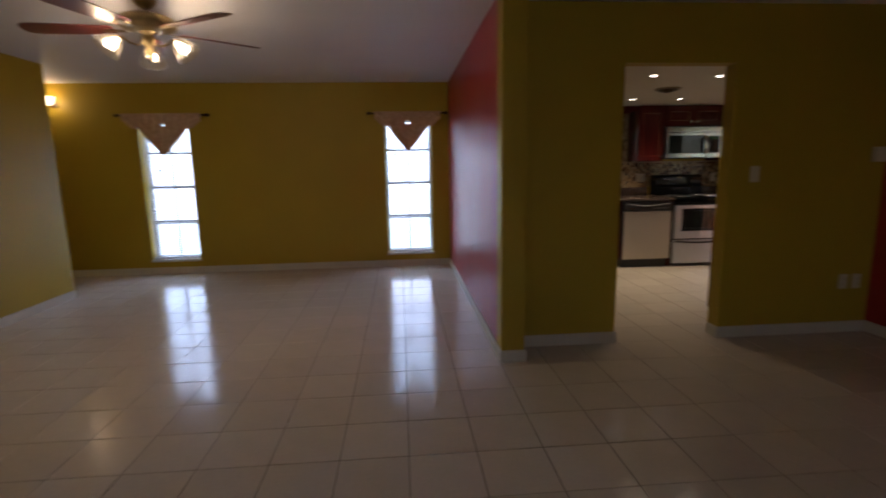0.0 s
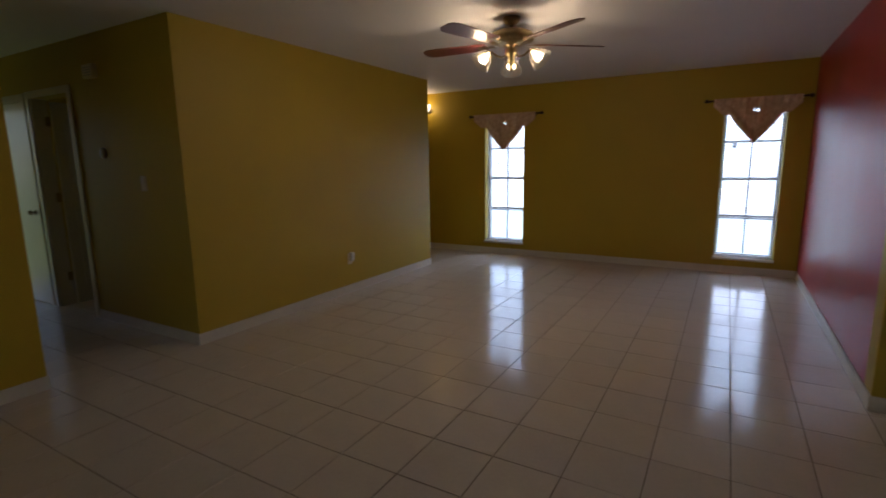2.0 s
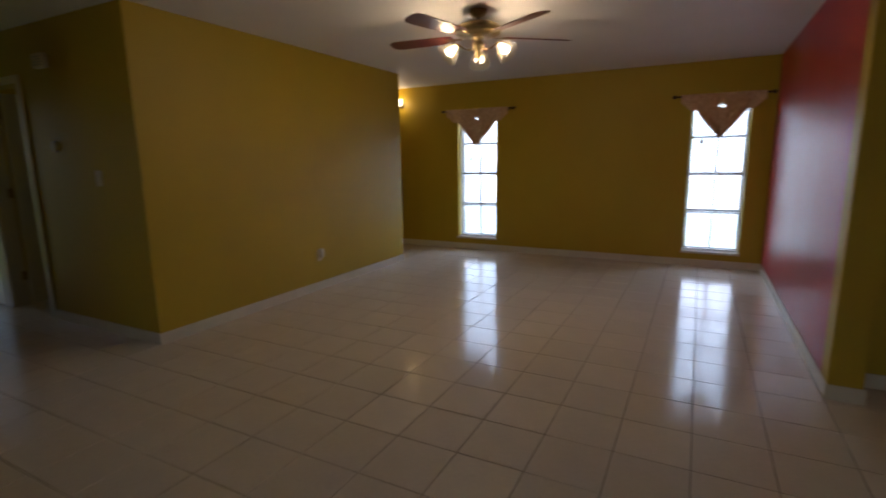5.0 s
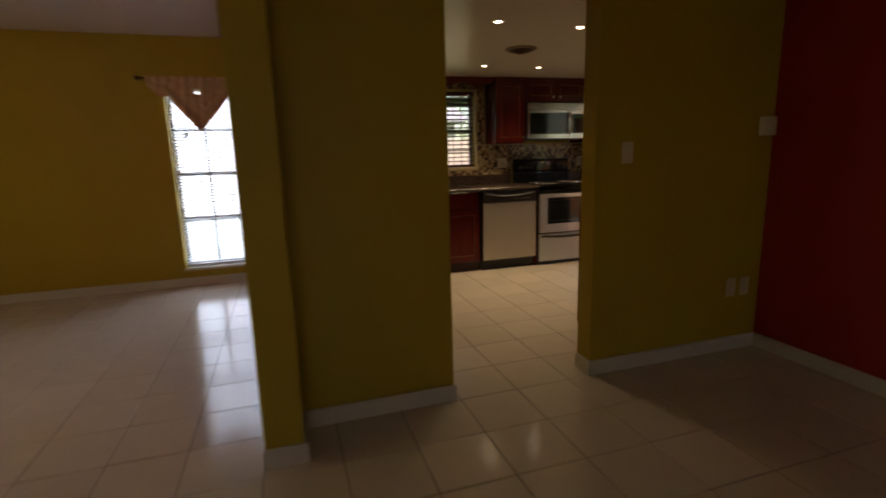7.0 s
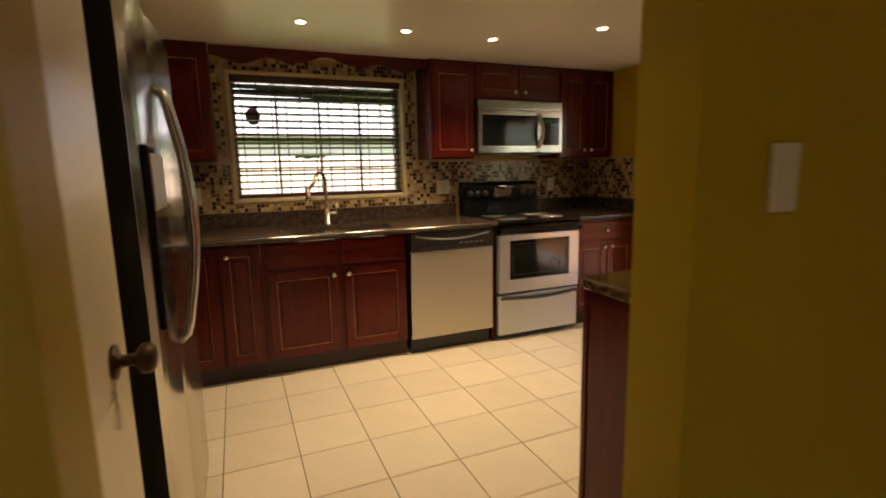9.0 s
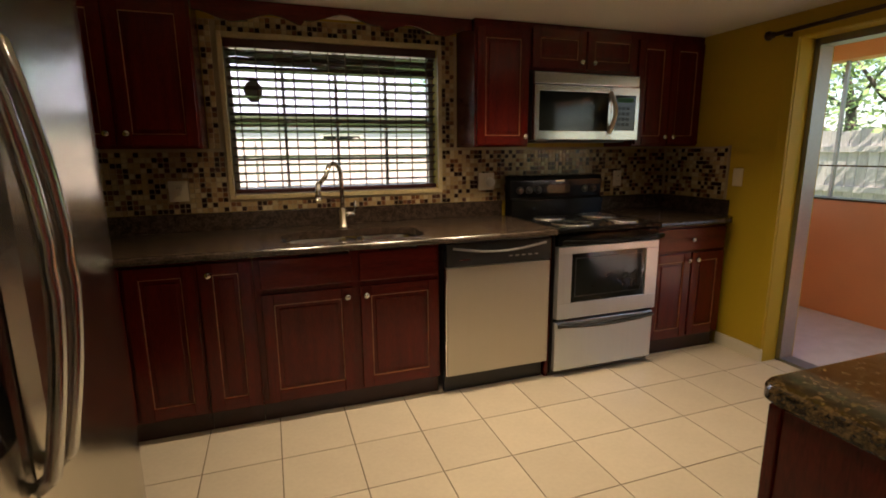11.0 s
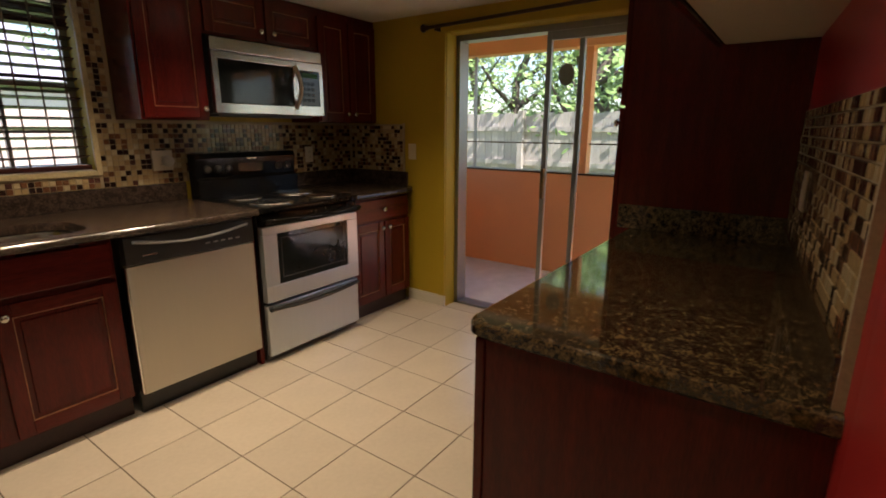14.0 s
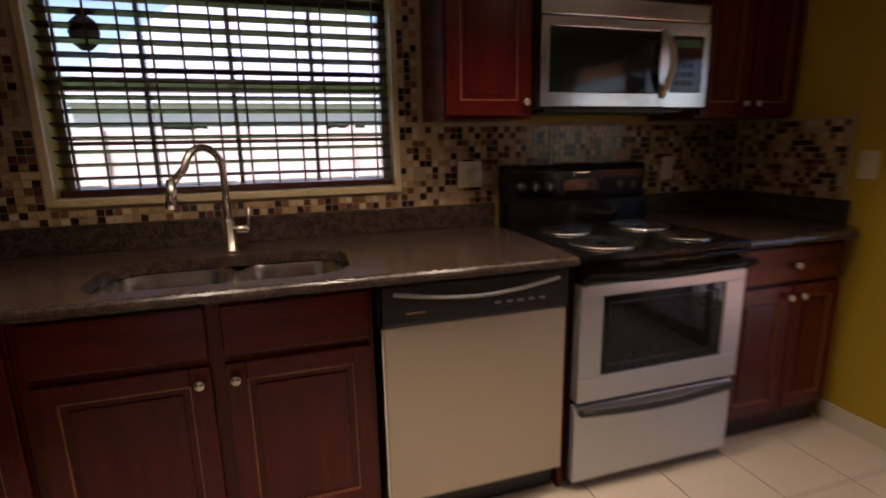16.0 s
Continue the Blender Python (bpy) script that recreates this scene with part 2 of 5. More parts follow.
def tube(bm, pts, r, seg=10):
    pts = [Vector(p) for p in pts]
    rings = []
    for i, p in enumerate(pts):
        d = (pts[min(i + 1, len(pts) - 1)] - pts[max(i - 1, 0)]).normalized()
        q = d.to_track_quat("Z", "Y")
        rr = r[i] if isinstance(r, (list, tuple)) else r
        rings.append([bm.verts.new(p + q @ Vector((rr * math.cos(2 * math.pi * k / seg), rr * math.sin(2 * math.pi * k / seg), 0))) for k in range(seg)])
    for a, b in zip(rings, rings[1:]):
        dots = [sum((b[(k + s) % seg].co - a[k].co).length for k in range(seg)) for s in range(seg)]
        s = dots.index(min(dots))
        for k in range(seg):
            bm.faces.new((a[k], a[(k + 1) % seg], b[(k + 1 + s) % seg], b[(k + s) % seg]))
    bm.faces.new(rings[0][::-1])
    bm.faces.new(rings[-1])
    return bm


def lathe(bm, profile, m=Matrix(), seg=24):
    rings = []
    for r, z in profile:
        rings.append([bm.verts.new(m @ Vector((r * math.cos(2 * math.pi * k / seg), r * math.sin(2 * math.pi * k / seg), z))) for k in range(seg)])
    for a, b in zip(rings, rings[1:]):
        for k in range(seg):
            bm.faces.new((a[k], a[(k + 1) % seg], b[(k + 1) % seg], b[k]))
    bm.faces.new(rings[0][::-1])
    bm.faces.new(rings[-1])
    return bm


def mesh_of(name, bm, mat, smooth=False):
    bmesh.ops.recalc_face_normals(bm, faces=bm.faces[:])
    me = bpy.data.meshes.new(name)
    if smooth:
        for f in bm.faces:
            f.smooth = True
    bm.to_mesh(me)
    bm.free()
    me.materials.append(mat)
    return me


def thing(name, at, label, category, group="", kind=""):
    ob = new(name)
    ob.empty_display_size = 0.05
    ob.location = at
    return tagged(ob, label, category, group, kind)


def part(name, bm, mat, parent, label="", smooth=False):
    """A mesh in world coordinates, made a child of a thing or of one of its parts."""
    root = parent.parent or parent
    bmesh.ops.translate(bm, verts=bm.verts[:], vec=-root.location)
    ob = new(name, mesh_of(name, bm, mat, smooth))
    ob.parent = parent
    return tagged(ob, label)


def single(name, bm, mat, label, category, kind="", smooth=False):
    return tagged(new(name, mesh_of(name, bm, mat, smooth)), label, category, kind=kind)


def struct(name, bm, mat, label, category):
    return single(name, bm, mat, label, category, "structure")


# ---- the shell ----
HI, KHI = 2.45, 2.105
NL, NK = 10.185, 10.225          # inner faces of the north wall, living room and kitchen
EX = 9.75                         # inner face of the east kitchen wall
RW = 5.515                        # red wall of the living room
floor = struct("floor", B(-2.7, -1.2, -0.12, 10.03, 10.45, -0.004), GROUT, "glossy beige ceramic tile floor with dark grout", "floor")
struct("ceiling", boxes([(-2.7, -1.2, HI, 5.69, 10.4, HI + 0.12), (5.69, -1.2, HI, 8.7, 7.0, HI + 0.12)]), WHITE, "off-white painted flat ceiling", "ceiling")
struct("ceiling_kitchen", B(5.69, 7.070, KHI, 10.03, 10.4, KHI + 0.2), KCEIL, "cream glossy dropped kitchen ceiling", "ceiling")

W1, W2, WZ = (1.539, 2.152), (4.652, 5.274), (0.185, 1.99)
struct("wall_north_living", boxes([
    (-1.7, NL, 0, W1[0], 10.4, HI), (W1[1], NL, 0, W2[0], 10.4, HI), (W2[1], NL, 0, 5.69, 10.4, HI),
    (W1[0], NL, 0, W1[1], 10.4, WZ[0]), (W1[0], NL, WZ[1], W1[1], 10.4, HI),
    (W2[0], NL, 0, W2[1], 10.4, WZ[0]), (W2[0], NL, WZ[1], W2[1], 10.4, HI)]), YELLOW, "olive yellow painted wall with two tall windows", "wall")
KW, KWZ = (6.645, 7.895), (1.105, 1.975)
struct("wall_north_kitchen", boxes([
    (5.69, NK, 0, KW[0], 10.4, HI), (KW[1], NK, 0, EX, 10.4, HI),
    (KW[0], NK, 0, KW[1], 10.4, KWZ[0]), (KW[0], NK, KWZ[1], KW[1], 10.4, HI)]), YELLOW, "yellow painted kitchen wall round a wide window", "wall")
struct("wall_living_red", B(RW, 6.83, 0, 5.58, NL, HI), RED, "brick red painted side wall of the living room", "wall")
struct("wall_kitchen_west", B(5.58, 6.94, 0, 5.69, NK, HI), YELLOW, "yellow painted kitchen side wall", "wall")
struct("wall_pier", boxes([(RW - 0.003, 6.665, 0, 5.675, 6.83, HI), (5.58, 6.83, 0, 5.675, 6.94, HI)], 0.004), YELLOW, "yellow painted pier at the end of the wall", "wall")
SKEW = math.tan(radians(4.5))     # the kitchen side of this wall is out of square
DX, DZ = (6.445, 7.276), 2.05
struct("wall_kitchen_south", boxes([
    (5.69, 6.94, 0, DX[0], 7.065, HI), (DX[1], 6.94, 0, EX, 7.065, HI), (DX[0], 6.94, DZ, DX[1], 7.065, HI)]), YELLOW, "yellow painted wall with an open kitchen doorway", "wall")
struct("wall_kitchen_return", B(DX[1] + 0.015, 7.065, 0, 7.66, 7.072, KHI), RED, "brick red painted wall beside the doorway", "wall")
bm = B(7.66, 7.0655, 0, 9.04, 7.072, KHI)
for v in bm.verts:
    if v.co.x > 9 and v.co.y > 7.07:
        v.co.y += 1.38 * SKEW
struct("wall_kitchen_inner", bm, RED, "brick red painted kitchen side of the wall", "wall")
struct("wall_dining_red", B(8.52, -1.2, 0, 8.66, 6.94, HI), RED, "brick red painted dining wall", "wall")
SY, SZ = (7.45, 9.25), 1.965
struct("wall_kitchen_east", boxes([
    (EX, 6.94, 0, 10.03, SY[0], HI), (EX, SY[1], 0, 10.03, 10.4, HI), (EX, SY[0], SZ, 10.03, SY[1], HI)]), YELLOW, "yellow painted wall round the patio door", "wall")
LX, LY0, LY1 = 1.245, 5.549, 9.03
struct("wall_living_west", B(LX - 0.13, LY0, 0, LX, LY1, HI), YELLOW, "olive yellow painted wall of the living room", "wall")
HD = (-1.03, -0.30)
struct("wall_hall_north", boxes([(-2.6, LY0, 0, HD[0], LY0 + 0.13, HI), (HD[1], LY0, 0, LX - 0.13, LY0 + 0.13, HI), (HD[0], LY0, 2.03, HD[1], LY0 + 0.13, HI)]), YELLOW, "yellow painted hallway wall", "wall")
struct("wall_hall_south", B(-2.6, 4.45, 0, 1.09, 4.598, HI), YELLOW, "yellow painted hallway wall", "wall")
# both openings are unseen, cut to let daylight into hall and back room
struct("wall_hall_end", boxes([(-2.7, 4.45, 0, -2.6, 4.75, HI), (-2.7, 5.4, 0, -2.6, 6.4, HI), (-2.7, 4.75, 2.05, -2.6, 5.4, HI), (-2.7, 8.0, 0, -2.6, 8.9, HI), (-2.7, 6.4, 0, -2.6, 8.0, 0.9), (-2.7, 6.4, 2.0, -2.6, 8.0, HI)]), YELLOW, "yellow painted end wall of the hallway with openings added for daylight", "wall")
struct("wall_dining_west", B(0.95, -1.2, 0, 1.09, 4.45, HI), YELLOW, "yellow painted dining wall", "wall")
# out-of-view wall; its window is added to bring daylight into the dining room
struct("wall_south", boxes([(0.95, -1.32, 0, 3.0, -1.2, HI), (6.4, -1.32, 0, 8.66, -1.2, HI), (3.0, -1.32, 0, 6.4, -1.2, 0.85), (3.0, -1.32, 2.1, 6.4, -1.2, HI)]), YELLOW, "yellow painted back wall with a window opening added for daylight", "wall")
w4 = thing("window_unseen", (4.3, -1.26, 0.9), "unseen wide dining room window added for daylight", "window", kind="structure")
part("window_frame", boxes([(3.0, -1.29, 0.85, 3.05, -1.23, 2.1), (6.35, -1.29, 0.85, 6.4, -1.23, 2.1), (3.05, -1.29, 0.85, 6.35, -1.23, 0.9), (3.05, -1.29, 2.05, 6.35, -1.23, 2.1), (4.67, -1.29, 0.9, 4.73, -1.23, 2.05)]), ALU, w4)
p = part("pane", B(3.04, -1.263, 0.89, 6.36, -1.257, 2.06), GLASS, w4)
p.visible_shadow = False
struct("wall_foyer_south", B(-1.7, LY1 - 0.13, 0, LX - 0.13, LY1, HI), YELLOW, "yellow painted entry wall", "wall")
struct("wall_foyer_west", B(-1.82, LY1 - 0.13, 0, -1.7, 10.4, HI), YELLOW, "yellow painted entry side wall", "wall")
struct("wall_back_room", B(-2.6, 8.78, 0, 1.1, 8.9, HI), TRIM, "white painted wall of the back room", "wall")
struct("wall_closet", boxes([(5.69, 7.64, 0, 6.2, 7.69, KHI), (6.25, 7.065, 2.06, 6.36, 7.64, KHI)]), YELLOW, "yellow painted closet wall beside the refrigerator", "wall")

BBH, BBT = 0.085, 0.014


def baseboard(x0, y0, x1, y1):
    bm = boxes([(x0, y0, 0, x1, y1, BBH - 0.014)])
    box(bm, x0 + (0.003 if x1 - x0 < 0.1 else 0), y0 + (0.003 if y1 - y0 < 0.1 else 0), BBH - 0.014, x1 - (0.003 if x1 - x0 < 0.1 else 0), y1 - (0.003 if y1 - y0 < 0.1 else 0), BBH)
    struct("baseboard", bm, TRIM, "white painted wooden baseboard", "baseboard")


for r in ((-1.7, NL - BBT, RW, NL), (RW - BBT, 6.665, RW, NL - BBT), (RW - BBT, 6.665 - BBT, 5.675 + BBT, 6.665), (5.675, 6.665, 5.675 + BBT, 6.94 - BBT),
          (5.675, 6.94 - BBT, DX[0] + BBT, 6.94), (DX[1] - BBT, 6.94 - BBT, 8.52, 6.94), (DX[1] - BBT, 6.94, DX[1], 7.065), (DX[0], 6.94, DX[0] + BBT, 7.065),
          (8.52 - BBT, -1.2, 8.52, 6.94 - BBT), (LX, LY0 - BBT, LX + BBT, LY1), (HD[1] + 0.07, LY0 - BBT, LX, LY0), (1.09, -1.2, 1.09 + BBT, 4.598),
          (-2.6, 4.598, 1.09, 4.598 + BBT), (EX - BBT, 9.25, EX, 9.60)):
    baseboard(*r)

# ---- living room windows ----
def living_window(name, x0, x1):
    z0, z1 = WZ
    w = thing(name, ((x0 + x1) / 2, 10.3, z0), "tall narrow single-hung window with white blinds", "window", kind="structure")
    fr = part("window_frame", boxes([(x0, 10.31, z0, x0 + 0.035, 10.37, z1), (x1 - 0.035, 10.31, z0, x1, 10.37, z1), (x0, 10.31, z0, x1, 10.37, z0 + 0.04),
                                     (x0, 10.31, z1 - 0.04, x1, 10.37, z1), (x0, 10.30, 1.12, x1, 10.37, 1.165), (x0 + 0.03, 10.325, 0.655, x1 - 0.03, 10.355, 0.695),
                                     (x0 + 0.03, 10.325, 1.565, x1 - 0.03, 10.355, 1.59), ((x0 + x1) / 2 - 0.012, 10.325, z0, (x0 + x1) / 2 + 0.012, 10.355, z1)]), ALU, w)
    part("window_sill", B(x0 - 0.01, NL - 0.025, z0 - 0.022, x1 + 0.01, 10.31, z0 + 0.003, bevel=0.003), TRIM, w)
    p = part("pane", B(x0 + 0.03, 10.338, z0 + 0.03, x1 - 0.03, 10.342, z1 - 0.03), GLASS, w)
    p.visible_shadow = False
    bl = thing("window_blind", ((x0 + x1) / 2, 10.25, z0), "white horizontal mini blind lowered with open slats", "blind", "living room blinds")
    part("head_rail", B(x0 + 0.008, 10.225, z1 - 0.04, x1 - 0.008, 10.275, z1 - 0.002, bevel=0.003), BLIND, bl)
    part("bottom_rail", B(x0 + 0.01, 10.23, z0 + 0.012, x1 - 0.01, 10.27, z0 + 0.034, bevel=0.003), BLIND, bl)
    bm = bmesh.new()
    z = z0 + 0.055
    while z < z1 - 0.05:
        vs = [bm.verts.new((x, y, z + dz)) for x in (x0 + 0.012, x1 - 0.012) for y, dz in ((10.238, -0.0085), (10.25, 0.0), (10.262, 0.0065))]
        bm.faces.new((vs[0], vs[1], vs[4], vs[3]))
        bm.faces.new((vs[1], vs[2], vs[5], vs[4]))
        z += 0.0295
    bmesh.ops.solidify(bm, geom=bm.faces[:], thickness=0.0022)
    tagged(part("slats", bm, BLIND, bl), kind="stuff")
    for fx in (0.18, 0.82):
        part("cord", rod(bmesh.new(), (x0 + fx * (x1 - x0), 10.25, z0 + 0.02), (x0 + fx * (x1 - x0), 10.25, z1 - 0.02), 0.002, seg=6), BLIND, bl)


living_window("window_1", *W1)
living_window("window_2", *W2)


def valance(x0, x1, tip):
    cx = (x0 + x1) / 2
    r = thing("curtain_rod", (cx, 10.1, 2.05), "dark bronze curtain rod with ball finials", "curtain rod", "living room curtain rods")
    part("rod", rod(bmesh.new(), (x0 + 0.05, 10.11, 2.05), (x1 - 0.05, 10.11, 2.05), 0.011), BRONZE, r)
    for s, x in ((-1, x0 + 0.05), (1, x1 - 0.05)):
        m = Matrix.Translation((x, 10.11, 2.05)) @ pose(0, 0, 0, 0, 90 * s, 0)
        part("finial", lathe(bmesh.new(), [(0.011, 0), (0.016, 0.006), (0.009, 0.014), (0.022, 0.03), (0.024, 0.042), (0.014, 0.056), (0.004, 0.064)], m, 14), BRONZE, r, smooth=True)
        part("bracket", B(x - s * 0.06 - 0.008, 10.10, 2.03, x - s * 0.06 + 0.008, NL, 2.05), BRONZE, r)
    bm = bmesh.new()
    nx, nz = 56, 22
    g = {}
    half = (x1 - x0) / 2 - 0.09
    for i in range(nx + 1):
        u = -1 + 2 * i / nx
        au = abs(u)
        low = 1.93 - 0.05 * math.cos(u * 9) if au > 0.62 else 1.90 - (1.90 - tip) * (1 - au / 0.62) ** 0.85
        for j in range(nz + 1):
            v = j / nz
            zz = 2.068 - (2.068 - low) * v
            d = 0.012 * math.sin(u * 34 + v * 2) * (1 - 0.5 * v) + 0.02 * math.sin(v * 11 + 5 * au) * (v if au < 0.62 else 0.2)
            g[i, j] = bm.verts.new((cx + u * half, 10.085 + d, zz))
    for i in range(nx):
        for j in range(nz):
            bm.faces.new((g[i, j], g[i + 1, j], g[i + 1, j + 1], g[i, j + 1]))
    hole = [f for f in bm.faces if abs(f.calc_center_median().x - cx - 0.005) < 0.028 and 1.915 < f.calc_center_median().z < 1.955]
    bmesh.ops.delete(bm, geom=hole, context="FACES")
    bmesh.ops.solidify(bm, geom=bm.faces[:], thickness=0.004)
    single("window_valance", bm, CLOTH, "rose and gold brocade swag valance draped to a point", "valance", smooth=True)


for dx0, dz0 in ((4.76, 1.50), (1.66, 1.33)):
    single("window_sticker", B(dx0, 10.334, dz0, dx0 + 0.05, 10.3375, dz0 + 0.06), GREY, "small grey sticker on the living room window", "sticker")
valance(1.316, 2.445, 1.535)
valance(4.448, 5.485, 1.553)

# ---- kitchen window, casing and wooden blind ----
kw = thing("window_3", (7.27, 10.3, KWZ[0]), "wide kitchen window with gold painted casing", "window", kind="structure")
x0, x1, z0, z1 = 6.622, 7.918, 1.082, 2.0
part("casing", boxes([(x0, NK - 0.022, z0, KW[0] + 0.003, NK, z1), (KW[1] - 0.003, NK - 0.022, z0, x1, NK, z1), (KW[0] + 0.003, NK - 0.022, KWZ[1] - 0.003, KW[1] - 0.003, NK, z1), (KW[0] + 0.003, NK - 0.022, z0, KW[1] - 0.003, NK, KWZ[0] + 0.003)], 0.003), CASING, kw)
a, b = KW
part("window_frame", boxes([(a, 10.33, KWZ[0], a + 0.03, 10.38, KWZ[1]), (b - 0.03, 10.33, KWZ[0], b, 10.38, KWZ[1]), (a, 10.33, KWZ[0], b, 10.38, KWZ[0] + 0.035), (a, 10.33, KWZ[1] - 0.035, b, 10.38, KWZ[1]),
                            (a, 10.325, 1.50, b, 10.38, 1.55), (a, 10.34, 1.30, b, 10.37, 1.315)] + [(a + (b - a) * k / 4 - 0.008, 10.34, KWZ[0], a + (b - a) * k / 4 + 0.008, 10.37, KWZ[1]) for k in (1, 2, 3)]), ALU, kw)
p = part("pane", B(a + 0.02, 10.353, KWZ[0] + 0.02, b - 0.02, 10.357, KWZ[1] - 0.02), GLASS, kw)
p.visible_shadow = False
part("window_sill", B(a, NK, KWZ[0] - 0.004, b, 10.33, KWZ[0] + 0.006), TRIM, kw)
kb = thing("wooden_blind", (7.27, 10.27, KWZ[0]), "dark mahogany wooden blind lowered with open slats", "blind")
part("head_rail", B(a + 0.006, 10.235, KWZ[1] - 0.05, b - 0.006, 10.295, KWZ[1] - 0.002, bevel=0.004), WOODBLIND, kb)
part("bottom_rail", B(a + 0.01, 10.235, KWZ[0] + 0.01, b - 0.01, 10.29, KWZ[0] + 0.035, bevel=0.004), WOODBLIND, kb)
slat = None
for k in range(17):
    z = KWZ[0] + 0.075 + k * 0.0485
    if slat is None:
        bm = bmesh.new()
        box(bm, a + 0.012, -0.0225, -0.0028, b - 0.012, 0.0225, 0.0028)
        bm.transform(Matrix.Translation((0, 10.2655, z)) @ pose(0, 0, 0, -12, 0, 0))
        slat = part("slat", bm, WOODBLIND, kb)
        zs = z
    else:
        o = new("slat", slat.data)
        o.parent = kb
        o.location = (0, 0, z - zs)
for k in range(12):
    u = (k + 0.7) / 12.4
    xx = a + (b - a) * u
    part("cord", B(xx - 0.004, 10.2395, KWZ[0] + 0.02, xx + 0.004, 10.2415, KWZ[1] - 0.02), CORD, kb)
for dz, tip, dx in ((0.028, 0.5, 0.0), (0.046, -0.7, 0.004), (0.074, 0.9, -0.003), (0.099, -0.4, 0.002)):
    bm = boxes([(-(b - a) / 2 + 0.02, -0.0225, -0.002, (b - a) / 2 - 0.02, 0.0225, 0.002)])
    bm.transform(Matrix.Translation(((a + b) / 2 + dx, 10.2655, KWZ[1] - 0.055 - dz)) @ pose(0, 0, 0, -22, tip, 0))
    part("slat", bm, WOODBLIND, kb, "crooked slat sagging under the head rail")
single("window_hanger", lathe(bmesh.new(), [(0.01, 0), (0.045, 0.004), (0.052, 0.008), (0.04, 0.012), (0.01, 0.014)], Matrix.Translation((6.79, 10.318, 1.70)) @ pose(0, 0, 0, 90, 0, 0) @ Matrix.Diagonal((1, 1.25, 1, 1)), 10), GREY, "grey leaf-shaped decal on the kitchen window", "decal")


# ---- cabinet pieces ----
def door_parts(cab, x0, x1, z0, z1, y, m=Matrix()):
    """A cabinet door facing -y, its front at y: sunk panel with stiles, rails, raised field and a highlight-coloured
    bead.
    """
    t, s = 0.02, 0.055
    def piece(name, args, bevel, parent, mat=CHERRY):
        bm = B(*args, bevel=bevel)
        bm.transform(m)
        return part(name, bm, mat, parent)
    d = piece("door", (x0 + s - 0.004, y + 0.011, z0 + s - 0.004, x1 - s + 0.004, y + t - 0.002, z1 - s + 0.004), 0, cab)
    piece("stile", (x0, y, z0, x0 + s, y + t, z1), 0.0025, d)
    piece("stile", (x1 - s, y, z0, x1, y + t, z1), 0.0025, d)
    piece("rail", (x0 + s, y + 0.0004, z0, x1 - s, y + t, z0 + s), 0.0025, d, CHERRYX)
    piece("rail", (x0 + s, y + 0.0004, z1 - s, x1 - s, y + t, z1), 0.0025, d, CHERRYX)
    if x1 - x0 > 0.2:
        piece("raised_field", (x0 + s + 0.022, y + 0.005, z0 + s + 0.022, x1 - s - 0.022, y + 0.012, z1 - s - 0.022), 0.004, d)
    bm = bmesh.new()
    rings = []
    for q, dy in ((0.0, 0.012), (0.0, 0.004), (0.004, 0.004), (0.004, 0.012)):
        u0, u1, w0, w1 = x0 + s + q, x1 - s - q, z0 + s + q, z1 - s - q
        rings.append([bm.verts.new((u, y + dy, w)) for u, w in ((u0, w0), (u1, w0), (u1, w1), (u0, w1))])
    for ra, rb in zip(rings, rings[1:] + rings[:1]):
        for k in range(4):
            bm.faces.new((ra[k], ra[(k + 1) % 4], rb[(k + 1) % 4], rb[k]))
    bm.transform(m)
    part("bead", bm, GOLDLINE, d, "bead round the panel coloured as a golden highlight")
    return d


def knob(x, y, z, d=(0, -1, 0)):
    m = Matrix.Translation((x, y, z)) @ Vector(d).to_track_quat("Z", "Y").to_matrix().to_4x4()
    return lathe(bmesh.new(), [(0.007, 0), (0.006, 0.012), (0.014, 0.017), (0.0165, 0.023), (0.013, 0.029), (0.004, 0.031)], m, 14)


def door_on(cab, x0, x1, z0, z1, y, kx=None, kz=None):
    d = door_parts(cab, x0, x1, z0, z1, y)
    if kx is not None:
        part("knob", knob(kx, y, kz), NICKEL, d, "round satin nickel knob", True)


def drawer_on(cab, x0, x1, z0, z1, y, kx=None):
    d = part("drawer_front", B(x0, y, z0, x1, y + 0.02, z1, bevel=0.005), CHERRYX, cab)
    if kx is not None:
        part("knob", knob(kx, y, (z0 + z1) / 2), NICKEL, d, "round satin nickel knob", True)


FY, TOE = 9.55, 0.105
def base_unit(x0, x1, label, top=0.868):
    c = thing("base_cabinet", ((x0 + x1) / 2, 9.9, 0), label, "cabinet", "kitchen base cabinets")
    part("body", boxes([(x0, FY + 0.02, TOE, x1, NK - 0.004, top), (x0, FY + 0.0205, TOE, x1, FY + 0.03, 0.868)]), CHERRY, c)
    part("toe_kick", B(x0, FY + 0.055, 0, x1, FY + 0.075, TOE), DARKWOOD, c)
    return c


c = base_unit(5.70, 6.495, "dark cherry corner base cabinet with raised-panel door")
door_on(c, 5.90, 6.19, 0.12, 0.85, FY)
door_on(c, 6.205, 6.487, 0.12, 0.85, FY)
c = base_unit(6.497, 6.735, "narrow dark cherry base cabinet with one door")
door_on(c, 6.505, 6.727, 0.12, 0.85, FY, 6.545, 0.80)
c = base_unit(6.737, 7.672, "dark cherry sink cabinet with two doors", 0.66)
drawer_on(c, 6.765, 7.20, 0.70, 0.85, FY)
drawer_on(c, 7.24, 7.66, 0.70, 0.85, FY)
door_on(c, 6.765, 7.20, 0.12, 0.675, FY, 7.172, 0.63)
